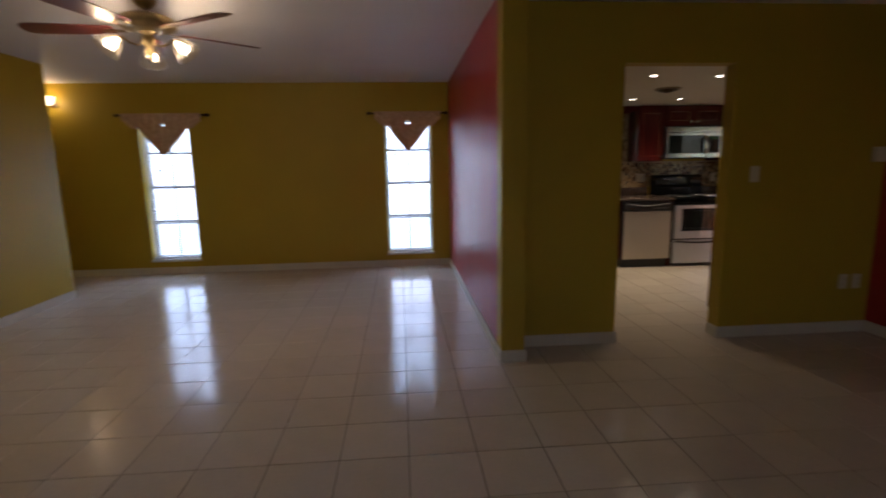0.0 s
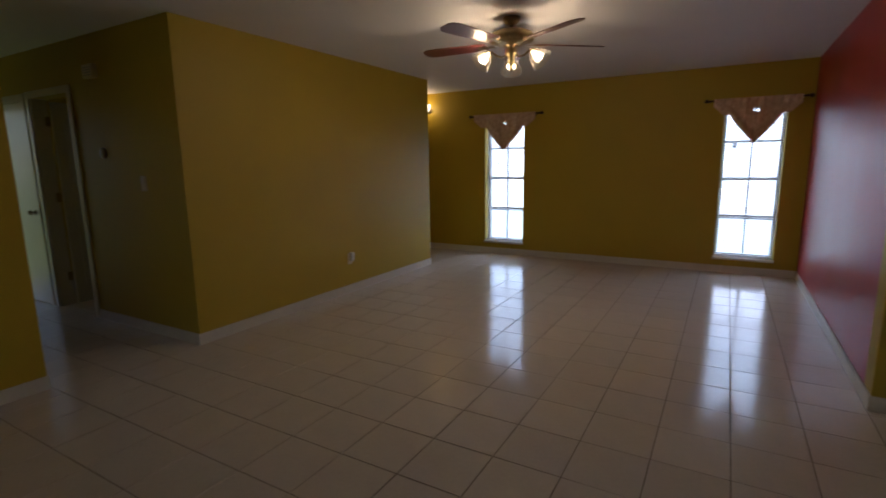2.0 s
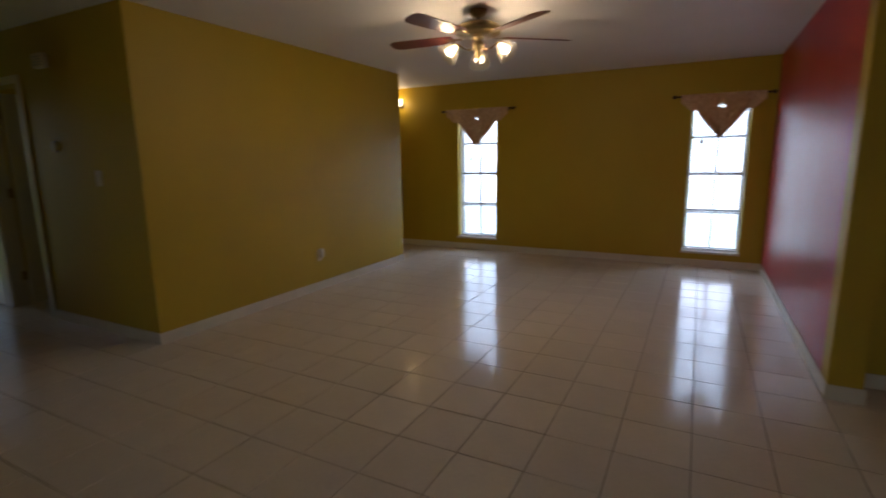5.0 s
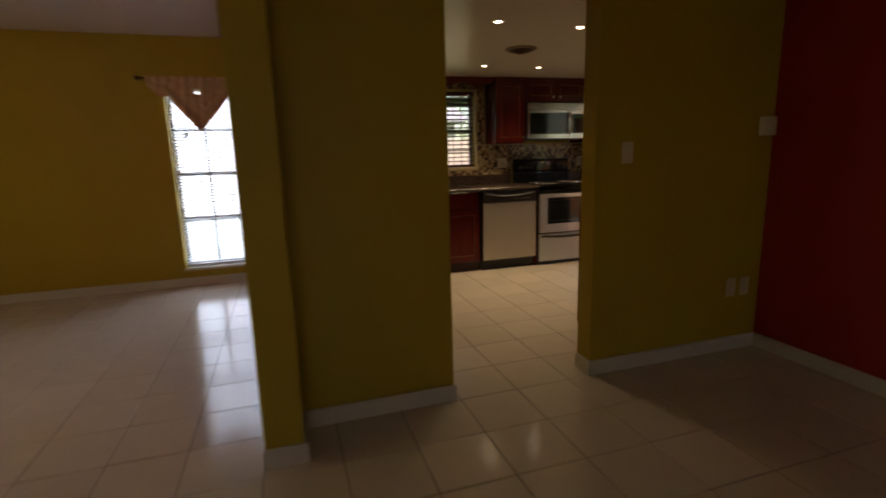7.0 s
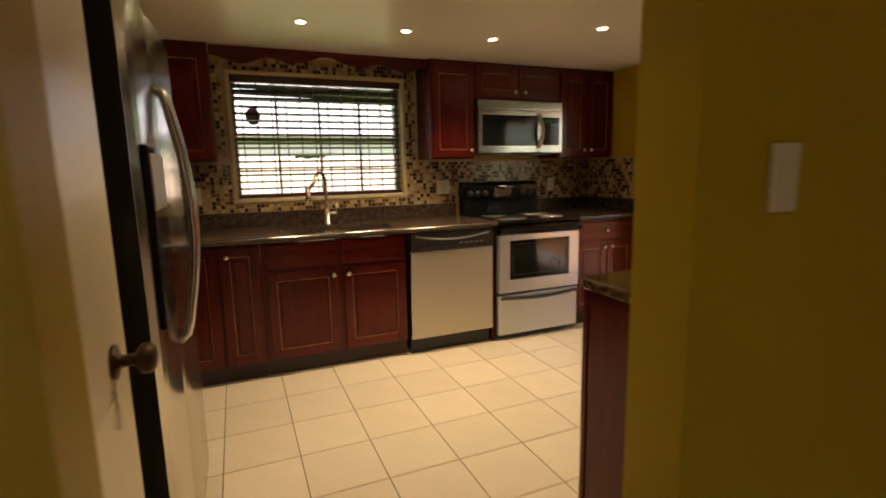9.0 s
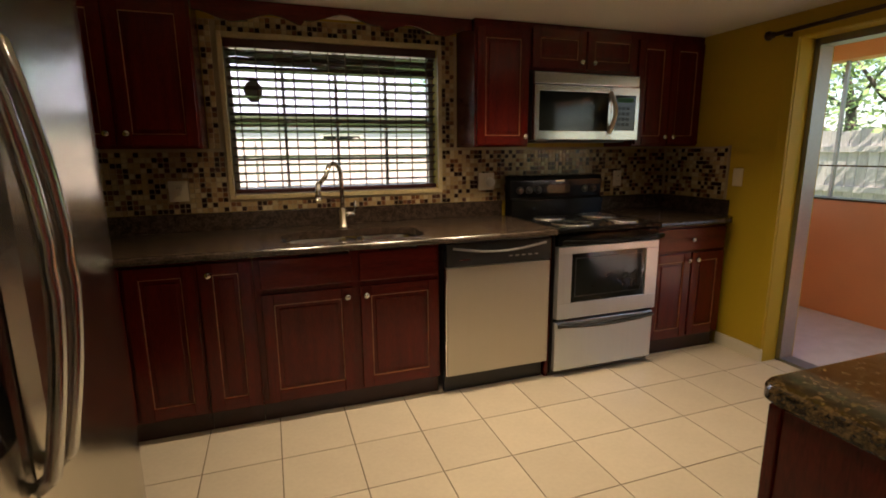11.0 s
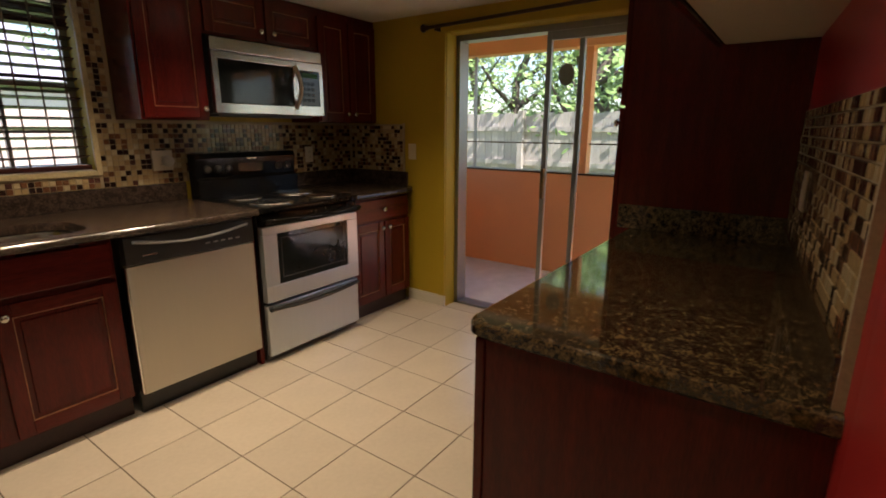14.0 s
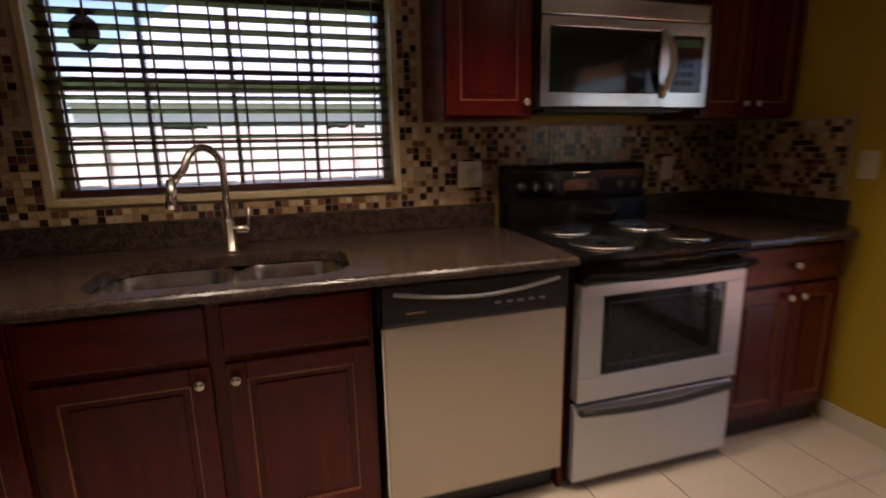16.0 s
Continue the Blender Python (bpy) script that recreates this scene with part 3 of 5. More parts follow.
door_on(c, 7.24, 7.66, 0.12, 0.675, FY, 7.268, 0.63)
single("filler_panel", B(8.332, FY, 0.0, 8.356, NK - 0.01, 0.868, bevel=0.002), CHERRY, "dark cherry filler strip between dishwasher and range", "panel")
c = base_unit(9.084, EX - 0.05, "dark cherry base cabinet with drawer and two doors")
drawer_on(c, 9.095, EX - 0.062, 0.70, 0.85, FY, 9.395)
door_on(c, 9.095, 9.405, 0.12, 0.685, FY, 9.375, 0.64)
door_on(c, 9.417, EX - 0.062, 0.12, 0.685, FY, 9.447, 0.64)


def upper_unit(x0, x1, z0, z1, y, label):
    c = thing("wall_cabinet", ((x0 + x1) / 2, 10.05, z0), label, "cabinet", "kitchen wall cabinets")
    part("body", B(x0, y + 0.02, z0, x1, NK - 0.004, z1), CHERRY, c)
    return c


UY, UZ = 9.905, 1.372
c = upper_unit(5.70, 6.535, UZ, KHI - 0.003, UY, "dark cherry wall cabinet with two doors")
door_on(c, 5.71, 6.165, UZ + 0.012, KHI - 0.05, UY, 6.13, UZ + 0.07)
door_on(c, 6.18, 6.525, UZ + 0.012, KHI - 0.05, UY, 6.215, UZ + 0.07)
c = upper_unit(8.025, 8.386, UZ, KHI - 0.003, UY, "dark cherry wall cabinet with one door")
door_on(c, 8.035, 8.378, UZ + 0.012, KHI - 0.05, UY, 8.350, UZ + 0.06)
c = upper_unit(8.388, 9.178, 1.83, KHI - 0.003, UY, "short dark cherry cabinet above the microwave")
door_on(c, 8.398, 8.777, 1.845, KHI - 0.03, UY, 8.74, 1.885)
door_on(c, 8.789, 9.168, 1.845, KHI - 0.03, UY, 8.83, 1.885)
c = upper_unit(9.180, EX - 0.004, UZ, KHI - 0.003, UY, "dark cherry wall cabinet with two doors")
door_on(c, 9.190, 9.456, UZ + 0.012, KHI - 0.05, UY, 9.426, UZ + 0.06)
door_on(c, 9.468, EX - 0.014, UZ + 0.012, KHI - 0.05, UY, 9.498, UZ + 0.06)

# scalloped board above the window
bm = bmesh.new()
n = 80
top, low = [], []
for i in range(n + 1):
    u = i / n
    x = 6.539 + u * (8.021 - 6.539)
    zz = 2.02 + 0.022 * math.cos(u * math.pi * 8) + (0.028 if 0.36 < u < 0.64 else 0.0)
    low.append(bm.verts.new((x, UY + 0.06, zz)))
    top.append(bm.verts.new((x, UY + 0.06, KHI - 0.003)))
for i in range(n):
    bm.faces.new((low[i], low[i + 1], top[i + 1], top[i]))
r = bmesh.ops.extrude_face_region(bm, geom=bm.faces[:])
bmesh.ops.translate(bm, verts=[v for v in r["geom"] if isinstance(v, bmesh.types.BMVert)], vec=(0, 0.02, 0))
single("window_pelmet", bm, CHERRYX, "dark cherry scalloped pelmet board above the window", "pelmet")


# ---- worktops ----
def rounded(cx, cy, hx, hy, r, n=10):
    pts = []
    for qx, qy, a0 in ((1, 1, 0), (-1, 1, 90), (-1, -1, 180), (1, -1, 270)):
        for k in range(n + 1):
            a = radians(a0 + 90 * k / n)
            pts.append((cx + qx * (hx - r) + r * math.cos(a), cy + qy * (hy - r) + r * math.sin(a)))
    full = []
    for k, p in enumerate(pts):
        q = pts[(k + 1) % len(pts)]
        full.append(p)
        if k % (n + 1) == n:
            full += [(p[0] + (q[0] - p[0]) * i / 8, p[1] + (q[1] - p[1]) * i / 8) for i in range(1, 8)]
    return full


SX, SYY, SHX, SHY = 7.25, 9.755, 0.375, 0.185
bm = bmesh.new()
X0, X1, Y0, Y1 = SX - 0.45, SX + 0.43, 9.505, NK - 0.004
inner = rounded(SX, SYY, SHX, SHY, 0.12)
outer = []
for px, py in inner:
    dx, dy = px - SX, py - SYY
    k = min(((X1 if dx > 0 else X0) - SX) / dx if abs(dx) > 1e-6 else 1e9, ((Y1 if dy > 0 else Y0) - SYY) / dy if abs(dy) > 1e-6 else 1e9)
    outer.append((SX + dx * k, SYY + dy * k))
rings = [[bm.verts.new((px, py, z)) for px, py in pts] for pts, z in ((outer, 0.91), (inner, 0.91), (inner, 0.872), (outer, 0.872))]
N = len(inner)
for ra, rb in zip(rings, rings[1:] + rings[:1]):
    for k in range(N):
        bm.faces.new((ra[k], ra[(k + 1) % N], rb[(k + 1) % N], rb[k]))
for qx in (X0, X1):
    for qy in (Y0, Y1):
        side = [k for k in range(N) if abs(outer[k][0] - qx) < 1e-6]
        face = [k for k in range(N) if abs(outer[k][1] - qy) < 1e-6]
        ks = min(side, key=lambda k: abs(outer[k][1] - qy))
        kf = min(face, key=lambda k: abs(outer[k][0] - qx))
        for z in (0.91, 0.872):
            bm.faces.new([bm.verts.new((*outer[ks], z)), bm.verts.new((qx, qy, z)), bm.verts.new((*outer[kf], z))])
box(bm, 5.70, Y0, 0.872, X0, Y1, 0.91)
box(bm, X1, Y0, 0.872, 8.354, Y1, 0.91)
rod(bm, (5.70, Y0, 0.891), (8.354, Y0, 0.891), 0.019, seg=12)
wt = thing("worktop", (7.0, 9.85, 0.872), "polished brown stone worktop with a sink cutout", "worktop")
part("slab", bm, LAMINATE, wt)
part("upstand", B(5.70, NK - 0.024, 0.91, 8.354, NK - 0.004, 1.012, bevel=0.003), LAMINATE, wt)
wt = thing("worktop", (9.5, 9.85, 0.872), "polished brown stone worktop in the corner", "worktop")
bm = bmesh.new()
corner = [(9.084, Y0), (EX - 0.10, Y0), (EX - 0.05, Y0 + 0.02), (EX - 0.004, Y0 + 0.09), (EX - 0.004, Y1), (9.084, Y1)]
under, over = [[bm.verts.new((px, py, z)) for px, py in corner] for z in (0.872, 0.91)]
bm.faces.new(under[::-1]), bm.faces.new(over)
for k in range(6):
    bm.faces.new((under[k], under[(k + 1) % 6], over[(k + 1) % 6], over[k]))
rod(bm, (9.084, Y0, 0.891), (EX - 0.10, Y0, 0.891), 0.019, seg=12)
part("slab", bm, LAMINATE, wt)
part("upstand", boxes([(9.084, NK - 0.024, 0.91, EX - 0.004, NK - 0.004, 1.012), (EX - 0.024, 9.60, 0.91, EX - 0.004, NK - 0.025, 1.012)], 0.003), LAMINATE, wt)

sk = thing("kitchen_sink", (SX, SYY, 0.7), "undermount stainless steel double-bowl sink", "sink")
for cx, hx in ((SX - 0.18, 0.185), (SX + 0.20, 0.165)):
    bm = bmesh.new()
    rr = [[bm.verts.new((px, py, z)) for px, py in rounded(cx, SYY, hx * f, 0.19 * f, 0.09 * f, 6)] for f, z in ((1.03, 0.871), (1.0, 0.862), (0.97, 0.75), (0.9, 0.70), (0.3, 0.694))]
    for ra, rb in zip(rr, rr[1:]):
        for k in range(len(ra)):
            bm.faces.new((ra[k], ra[(k + 1) % len(ra)], rb[(k + 1) % len(ra)], rb[k]))
    bm.faces.new(rr[-1])
    bowl = part("bowl", bm, STEELX, sk, smooth=True)
    part("drain", lathe(bmesh.new(), [(0.045, 0.694), (0.045, 0.698), (0.035, 0.698), (0.03, 0.694)], Matrix.Translation((cx, SYY, 0)), 18), CHROME, bowl)
part("divider", B(SX + 0.005, SYY - 0.15, 0.80, SX + 0.035, SYY + 0.15, 0.866, bevel=0.008), STEELX, sk)

fc = thing("kitchen_tap", (7.235, 10.03, 0.91), "brushed nickel gooseneck pull-down kitchen tap", "tap")
part("base", lathe(bmesh.new(), [(0.028, 0.91), (0.028, 0.918), (0.022, 0.922), (0.021, 1.02), (0.015, 1.03)], Matrix.Translation((7.235, 10.03, 0)), 18), NICKEL, fc, smooth=True)
pts = [(7.235, 10.03, 1.0), (7.235, 10.03, 1.18)]
for k in range(1, 12):
    a = radians(180 * k / 12)
    pts.append((7.235 - 0.05 * (1 - math.cos(a)), 10.03 - 0.065 * (1 - math.cos(a)), 1.2 + 0.085 * math.sin(a)))
pts.append((7.093, 9.898, 1.17))
part("spout", tube(bmesh.new(), pts, 0.0125), NICKEL, fc, smooth=True)
part("spray_head", rod(bmesh.new(), (7.093, 9.898, 1.185), (7.086, 9.888, 1.09), 0.0145, 0.019), NICKEL, fc, smooth=True)
hb = part("lever_body", rod(bmesh.new(), (7.235, 10.03, 0.99), (7.305, 10.02, 0.99), 0.016), NICKEL, fc, smooth=True)
part("lever", rod(bmesh.new(), (7.30, 10.02, 0.99), (7.31, 10.02, 1.07), 0.007, 0.005), NICKEL, hb, smooth=True)

# ---- dishwasher ----
dw = thing("dishwasher", (8.01, 9.85, 0), "stainless steel dishwasher with black control panel", "dishwasher")
part("tub", B(7.690, 9.56, 0.10, 8.332, 10.15, 0.866), BLACKM, dw)
part("door", B(7.696, 9.515, 0.115, 8.326, 9.56, 0.735, bevel=0.006), STEEL, dw, "brushed steel door")
cp = part("control_panel", B(7.694, 9.510, 0.738, 8.328, 9.56, 0.866, bevel=0.006), BLACKM, dw, "black plastic control panel")
bm = tube(bmesh.new(), [(7.73 + 0.56 * k / 16, 9.506 - 0.006 * math.sin(math.pi * k / 16), 0.842 - 0.03 * math.sin(math.pi * k / 16)) for k in range(17)], 0.007, 8)
part("handle", bm, GREY, cp)
part("badge", B(7.765, 9.508, 0.772, 7.83, 9.512, 0.779), NICKEL, cp)
for k in range(5):
    part("button", B(8.06 + k * 0.04, 9.508, 0.775, 8.082 + k * 0.04, 9.512, 0.783), GREY, cp)
part("door_edge", B(7.690, 9.519, 0.12, 7.6955, 9.56, 0.73), CHROME, dw)
part("toe_panel", B(7.70, 9.575, 0.0, 8.322, 9.60, 0.105), BLACKM, dw)

# ---- range ----
rg = thing("kitchen_range", (8.72, 9.85, 0), "freestanding electric range, stainless steel and black with coil burners", "stove")
a, b = 8.362, 9.078
part("body", B(a, 9.535, 0.02, b, 10.17, 0.895), BLACKM, rg)
part("storage_drawer", B(a + 0.004, 9.50, 0.045, b - 0.004, 9.535, 0.352, bevel=0.006), STEELR, rg, "brushed steel storage drawer")
part("drawer_handle", tube(bmesh.new(), [(a + 0.03, 9.497, 0.325)] + [(a + 0.03 + (b - a - 0.06) * k / 12, 9.475, 0.338 - 0.02 * math.sin(math.pi * k / 12)) for k in range(13)] + [(b - 0.03, 9.497, 0.325)], 0.013, 8), BLACKM, rg, smooth=True)
od = part("oven_door", boxes([(a + 0.004, 9.488, 0.372, b - 0.004, 9.535, 0.468), (a + 0.004, 9.488, 0.468, a + 0.094, 9.535, 0.762), (b - 0.094, 9.488, 0.468, b - 0.004, 9.535, 0.762), (a + 0.004, 9.488, 0.762, b - 0.004, 9.535, 0.803)], 0.003), STEELR, rg, "brushed steel oven door with dark window")
part("oven_window", B(a + 0.092, 9.494, 0.466, b - 0.092, 9.53, 0.764), OVENGLASS, od, "dark glass oven window")
part("inner_frame", boxes([(a + 0.12, 9.4915, 0.50, a + 0.126, 9.494, 0.735), (b - 0.126, 9.4915, 0.50, b - 0.12, 9.494, 0.735), (a + 0.12, 9.4915, 0.729, b - 0.12, 9.494, 0.735), (a + 0.12, 9.4915, 0.50, b - 0.12, 9.494, 0.506)]), BLACKM, od)
part("oven_handle", tube(bmesh.new(), [(a + 0.02, 9.487, 0.822)] + [(a + 0.02 + (b - a - 0.04) * k / 14, 9.452, 0.84 - 0.012 * math.sin(math.pi * k / 14)) for k in range(15)] + [(b - 0.02, 9.487, 0.822)], 0.016, 10), BLACK, od, smooth=True)
part("vent_strip", B(a + 0.003, 9.492, 0.806, b - 0.003, 9.54, 0.878, bevel=0.008), BLACK, rg)
ct = part("cooktop", B(a - 0.004, 9.478, 0.879, b + 0.004, 10.10, 0.915, bevel=0.012), BLACK, rg, "black enamel cooktop")
for cx, cy, r in ((8.535, 9.63, 0.115), (8.535, 9.89, 0.09), (8.90, 9.63, 0.09), (8.90, 9.89, 0.115)):
    pan = part("drip_pan", lathe(bmesh.new(), [(r + 0.012, 0.914), (r + 0.012, 0.921), (r, 0.923), (r * 0.8, 0.917), (0.02, 0.915)], Matrix.Translation((cx, cy, 0)), 26), CHROME, ct, "chrome drip pan", True)
    pts = []
    for k in range(100):
        u = k / 99
        ang, rad = u * 2 * math.pi * 3.6, 0.02 + (r - 0.024) * u
        pts.append((cx + rad * math.cos(ang), cy + rad * math.sin(ang), 0.929))
    part("coil", tube(bmesh.new(), pts, 0.0055, 6), COIL, pan, "grey heating coil", True)
bm = bmesh.new()
prof = [(10.075, 0.905), (10.065, 1.02), (10.10, 1.035), (10.085, 1.15), (10.10, 1.18), (10.175, 1.18), (10.175, 0.905)]
f0 = [bm.verts.new((a, y, z)) for y, z in prof]
f1 = [bm.verts.new((b, y, z)) for y, z in prof]
bm.faces.new(f0), bm.faces.new(f1[::-1])
for k in range(len(prof)):
    bm.faces.new((f0[k], f0[(k + 1) % len(prof)], f1[(k + 1) % len(prof)], f1[k]))
bg = part("backguard", bm, BLACK, rg, "black glossy control backguard")
for x in (8.43, 8.50, 8.57, 8.94, 9.01):
    part("control_knob", lathe(bmesh.new(), [(0.026, 0), (0.024, 0.012), (0.018, 0.024), (0.004, 0.026)], Matrix.Translation((x, 10.094, 1.085)) @ pose(0, 0, 0, 98, 0, 0), 16), BLACKM, bg, smooth=True)
part("clock", B(8.64, 10.088, 1.06, 8.82, 10.10, 1.115), OVENGLASS, bg)
part("badge", B(8.70, 10.0835, 1.14, 8.77, 10.095, 1.146), NICKEL, bg)

# ---- microwave ----
mw = thing("microwave", (8.783, 10.03, 1.41), "stainless steel over-the-range microwave with curved handle", "microwave")
a, b = 8.395, 9.172
part("case", B(a, 9.90, 1.410, b, NK - 0.005, 1.816), BLACKM, mw)
part("top_vent", boxes([(a, 9.868, 1.748, b, 9.90, 1.816)], 0.004), STEELX, mw)
dr = part("door", boxes([(a, 9.862, 1.414, a + 0.035, 9.90, 1.742), (a + 0.535, 9.862, 1.414, a + 0.56, 9.90, 1.742), (a + 0.035, 9.862, 1.414, a + 0.535, 9.90, 1.468), (a + 0.035, 9.862, 1.705, a + 0.535, 9.90, 1.742)], 0.003), STEELX, mw)
part("door_window", B(a + 0.033, 9.868, 1.466, a + 0.537, 9.90, 1.707), OVENGLASS, dr, "dark tinted microwave window")
part("handle", tube(bmesh.new(), [(a + 0.555, 9.865, 1.455)] + [(a + 0.555, 9.862 - 0.05 * math.sin(math.pi * k / 14), 1.46 + 0.245 * k / 14) for k in range(15)] + [(a + 0.555, 9.865, 1.71)], 0.014, 10), STEEL, dr, smooth=True)
pn = part("keypad_panel", B(a + 0.59, 9.866, 1.473, b - 0.028, 9.90, 1.692), OVENGLASS, mw)
part("surround", boxes([(a + 0.562, 9.863, 1.414, b, 9.90, 1.471), (a + 0.562, 9.863, 1.694, b, 9.90, 1.742), (b - 0.026, 9.863, 1.471, b, 9.90, 1.694), (a + 0.562, 9.863, 1.471, a + 0.588, 9.90, 1.694)]), STEELX, mw)
part("display", B(a + 0.61, 9.864, 1.65, b - 0.045, 9.868, 1.678), glow("green_display", (0.02, 0.10, 0.03), 0.03), pn, "small green lit display")
for i in range(3):
    for j in range(4):
        part("key", B(a + 0.612 + i * 0.035, 9.8645, 1.50 + j * 0.034, a + 0.636 + i * 0.035, 9.867, 1.52 + j * 0.034), BLACK, pn)
part("underside_filter", B(a + 0.05, 9.93, 1.398, b - 0.05, 10.18, 1.4095), BLACKM, mw)

# ---- refrigerator ----
fx, fy0, fy1, fz = 6.435, 7.70, 8.70, 1.75
fr = thing("refrigerator", (6.1, 8.24, 0), "stainless steel side-by-side refrigerator with ice dispenser", "refrigerator")
part("case", B(5.72, fy0 + 0.012, 0.03, fx - 0.075, fy1 - 0.012, fz - 0.01, bevel=0.006), BLACKM, fr, "black refrigerator case")
part("kick_grille", B(fx - 0.09, fy0 + 0.02, 0.0, fx - 0.075, fy1 - 0.02, 0.09), BLACKM, fr)
ym = 8.10


def curved_door(y0, y1, bulge=0.022):
    bm = bmesh.new()
    n = 12
    rows = []
    for k in range(n + 1):
        u = -1 + 2 * k / n
        y = y0 + (y1 - y0) * k / n
        x = fx - bulge * abs(u) ** 4
        rows.append([bm.verts.new((xx, y, z)) for xx, z in ((fx - 0.07, 0.10), (x, 0.10), (x, fz), (fx - 0.07, fz))])
    for ra, rb in zip(rows, rows[1:]):
        for k in range(4):
            bm.faces.new((ra[k], ra[(k + 1) % 4], rb[(k + 1) % 4], rb[k]))
    bm.faces.new(rows[0])
    bm.faces.new(rows[-1][::-1])
    return bm


d1 = part("freezer_door", curved_door(fy0, ym - 0.004), FRIDGE, fr, "brushed steel freezer door")
d2 = part("fridge_door", curved_door(ym + 0.004, fy1), FRIDGE, fr, "brushed steel fridge door")
# added black strip: the shade in the gap between closet door and refrigerator
part("gap_shade_strip", B(fx - 0.078, fy0 - 0.008, 0.10, fx - 0.022, fy0 - 0.0005, fz), BLACKM, d1, "black strip standing in for the shaded gap beside the door")
for dd, y in ((d1, ym - 0.04), (d2, ym + 0.04)):
    part("handle", tube(bmesh.new(), [(fx - 0.005, y, 0.78)] + [(fx + 0.02 + 0.045 * math.sin(math.pi * k / 16), y, 0.80 + 0.72 * k / 16) for k in range(17)] + [(fx - 0.005, y, 1.54)], 0.014, 10), STEELX, dd, "curved steel bar handle", True)
ds = part("dispenser", B(fx - 0.02, fy0 + 0.06, 0.90, fx + 0.006, ym - 0.09, 1.36, bevel=0.006), BLACK, d1, "black ice and water dispenser")
part("dispenser_panel", B(fx + 0.004, fy0 + 0.075, 1.20, fx + 0.010, ym - 0.105, 1.34, bevel=0.002), GREY, d1)

# ---- closet door beside the refrigerator ----
cd = thing("door_2", (6.38, 7.28, 0), "cream painted closet door with bronze knob, ajar", "door", kind="structure")
leaf_2 = part("leaf", B(6.362, 7.076, 0.01, 6.398, 7.512, 2.04, bevel=0.003), DOORPAINT, cd)
for z0, z1 in ((1.10, 1.92), (0.15, 0.90)):
    part("panel", B(6.397, 7.16, z0, 6.403, 7.385, z1, bevel=0.0025), DOORPAINT, leaf_2)
part("door_knob", lathe(bmesh.new(), [(0.032, 0), (0.032, 0.006), (0.012, 0.012), (0.011, 0.035), (0.027, 0.045), (0.029, 0.058), (0.02, 0.068), (0.004, 0.07)], Matrix.Translation((6.398, 7.40, 0.955)) @ pose(0, 0, 0, 0, 90, 0), 18), BRONZE, leaf_2, "dark bronze round door knob", True)

# ---- peninsula worktop, base, tall pantry, wall cabinet ----
PX0, PX1, PY1 = 7.695, 9.04, 7.760
pc = thing("base_cabinet", (8.35, 7.4, 0), "dark cherry base cabinet with plain end panel", "cabinet", "kitchen base cabinets")
part("body", B(PX0 + 0.035, 7.078, TOE, PX1, PY1 - 0.045, 0.868), CHERRY, pc)
part("end_panel", boxes([(PX0 + 0.022, 7.076, 0.0, PX0 + 0.034, PY1 - 0.03, 0.868)], 0.002), CHERRY, pc)
part("end_stile", B(PX0 + 0.016, PY1 - 0.05, 0.0, PX0 + 0.034, PY1 - 0.024, 0.868, bevel=0.004), CHERRY, pc)
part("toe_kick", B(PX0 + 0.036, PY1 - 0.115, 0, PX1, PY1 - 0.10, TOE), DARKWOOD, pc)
flip = Matrix.Translation((PX0 + PX1, PY1 - 0.025 + 0.0, 0)) @ pose(0, 0, 0, 0, 0, 180)
for q in range(3):
    w = (PX1 - PX0 - 0.06) / 3
    dq = door_parts(pc, PX0 + 0.01 + q * w, PX0 + q * w + w, 0.12, 0.85, 0, flip)
    part("knob", knob(PX0 + PX1 - (PX0 + q * w + w - 0.04), PY1 - 0.025, 0.8, (0, 1, 0)), NICKEL, dq, smooth=True)
wt = thing("worktop", (8.35, 7.4, 0.872), "polished dark brown granite worktop with rounded corner", "worktop")
bm = bmesh.new()
outline = [(PX1, 7.076), (PX0, 7.076)]
for k in range(9):
    t = radians(180 - 90 * k / 8)
    outline.append((PX0 + 0.05 + 0.05 * math.cos(t), PY1 - 0.05 + 0.05 * math.sin(t)))
outline.append((PX1, PY1))
rr = []
for inset, z in ((0.008, 0.872), (0.0, 0.880), (0.0, 0.900), (0.003, 0.907), (0.010, 0.911)):
    row = []
    for px, py in outline:
        row.append(bm.verts.new((px + (inset if px < PX1 else 0), py - (inset if py > 7.2 else 0), z)))
    rr.append(row)
for ra, rb in zip(rr, rr[1:]):
    for k in range(len(ra)):
        bm.faces.new((ra[k], ra[(k + 1) % len(ra)], rb[(k + 1) % len(ra)], rb[k]))
bm.faces.new(rr[0][::-1])
bm.faces.new(rr[-1])
part("slab", bm, GRANITE, wt)
part("upstand", boxes([(PX1 - 0.022, 7.19, 0.911, PX1 - 0.002, PY1 + 0.045, 1.015)], 0.003), GRANITE, wt)
bm = B(PX0 + 0.03, 7.076, 0.911, PX1 - 0.024, 7.096, 1.0, bevel=0.003)
for v in bm.verts:
    v.co.y += (v.co.x - 7.66) * SKEW
part("side_upstand", bm, GRANITE, wt)
pt = thing("pantry_cabinet", (9.3, 7.45, 0), "tall dark cherry pantry cabinet reaching the ceiling", "cabinet")
part("body", B(PX1, 7.076, TOE, 9.62, 7.82, KHI - 0.003), CHERRY, pt)
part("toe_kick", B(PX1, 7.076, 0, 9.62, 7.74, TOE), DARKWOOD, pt)
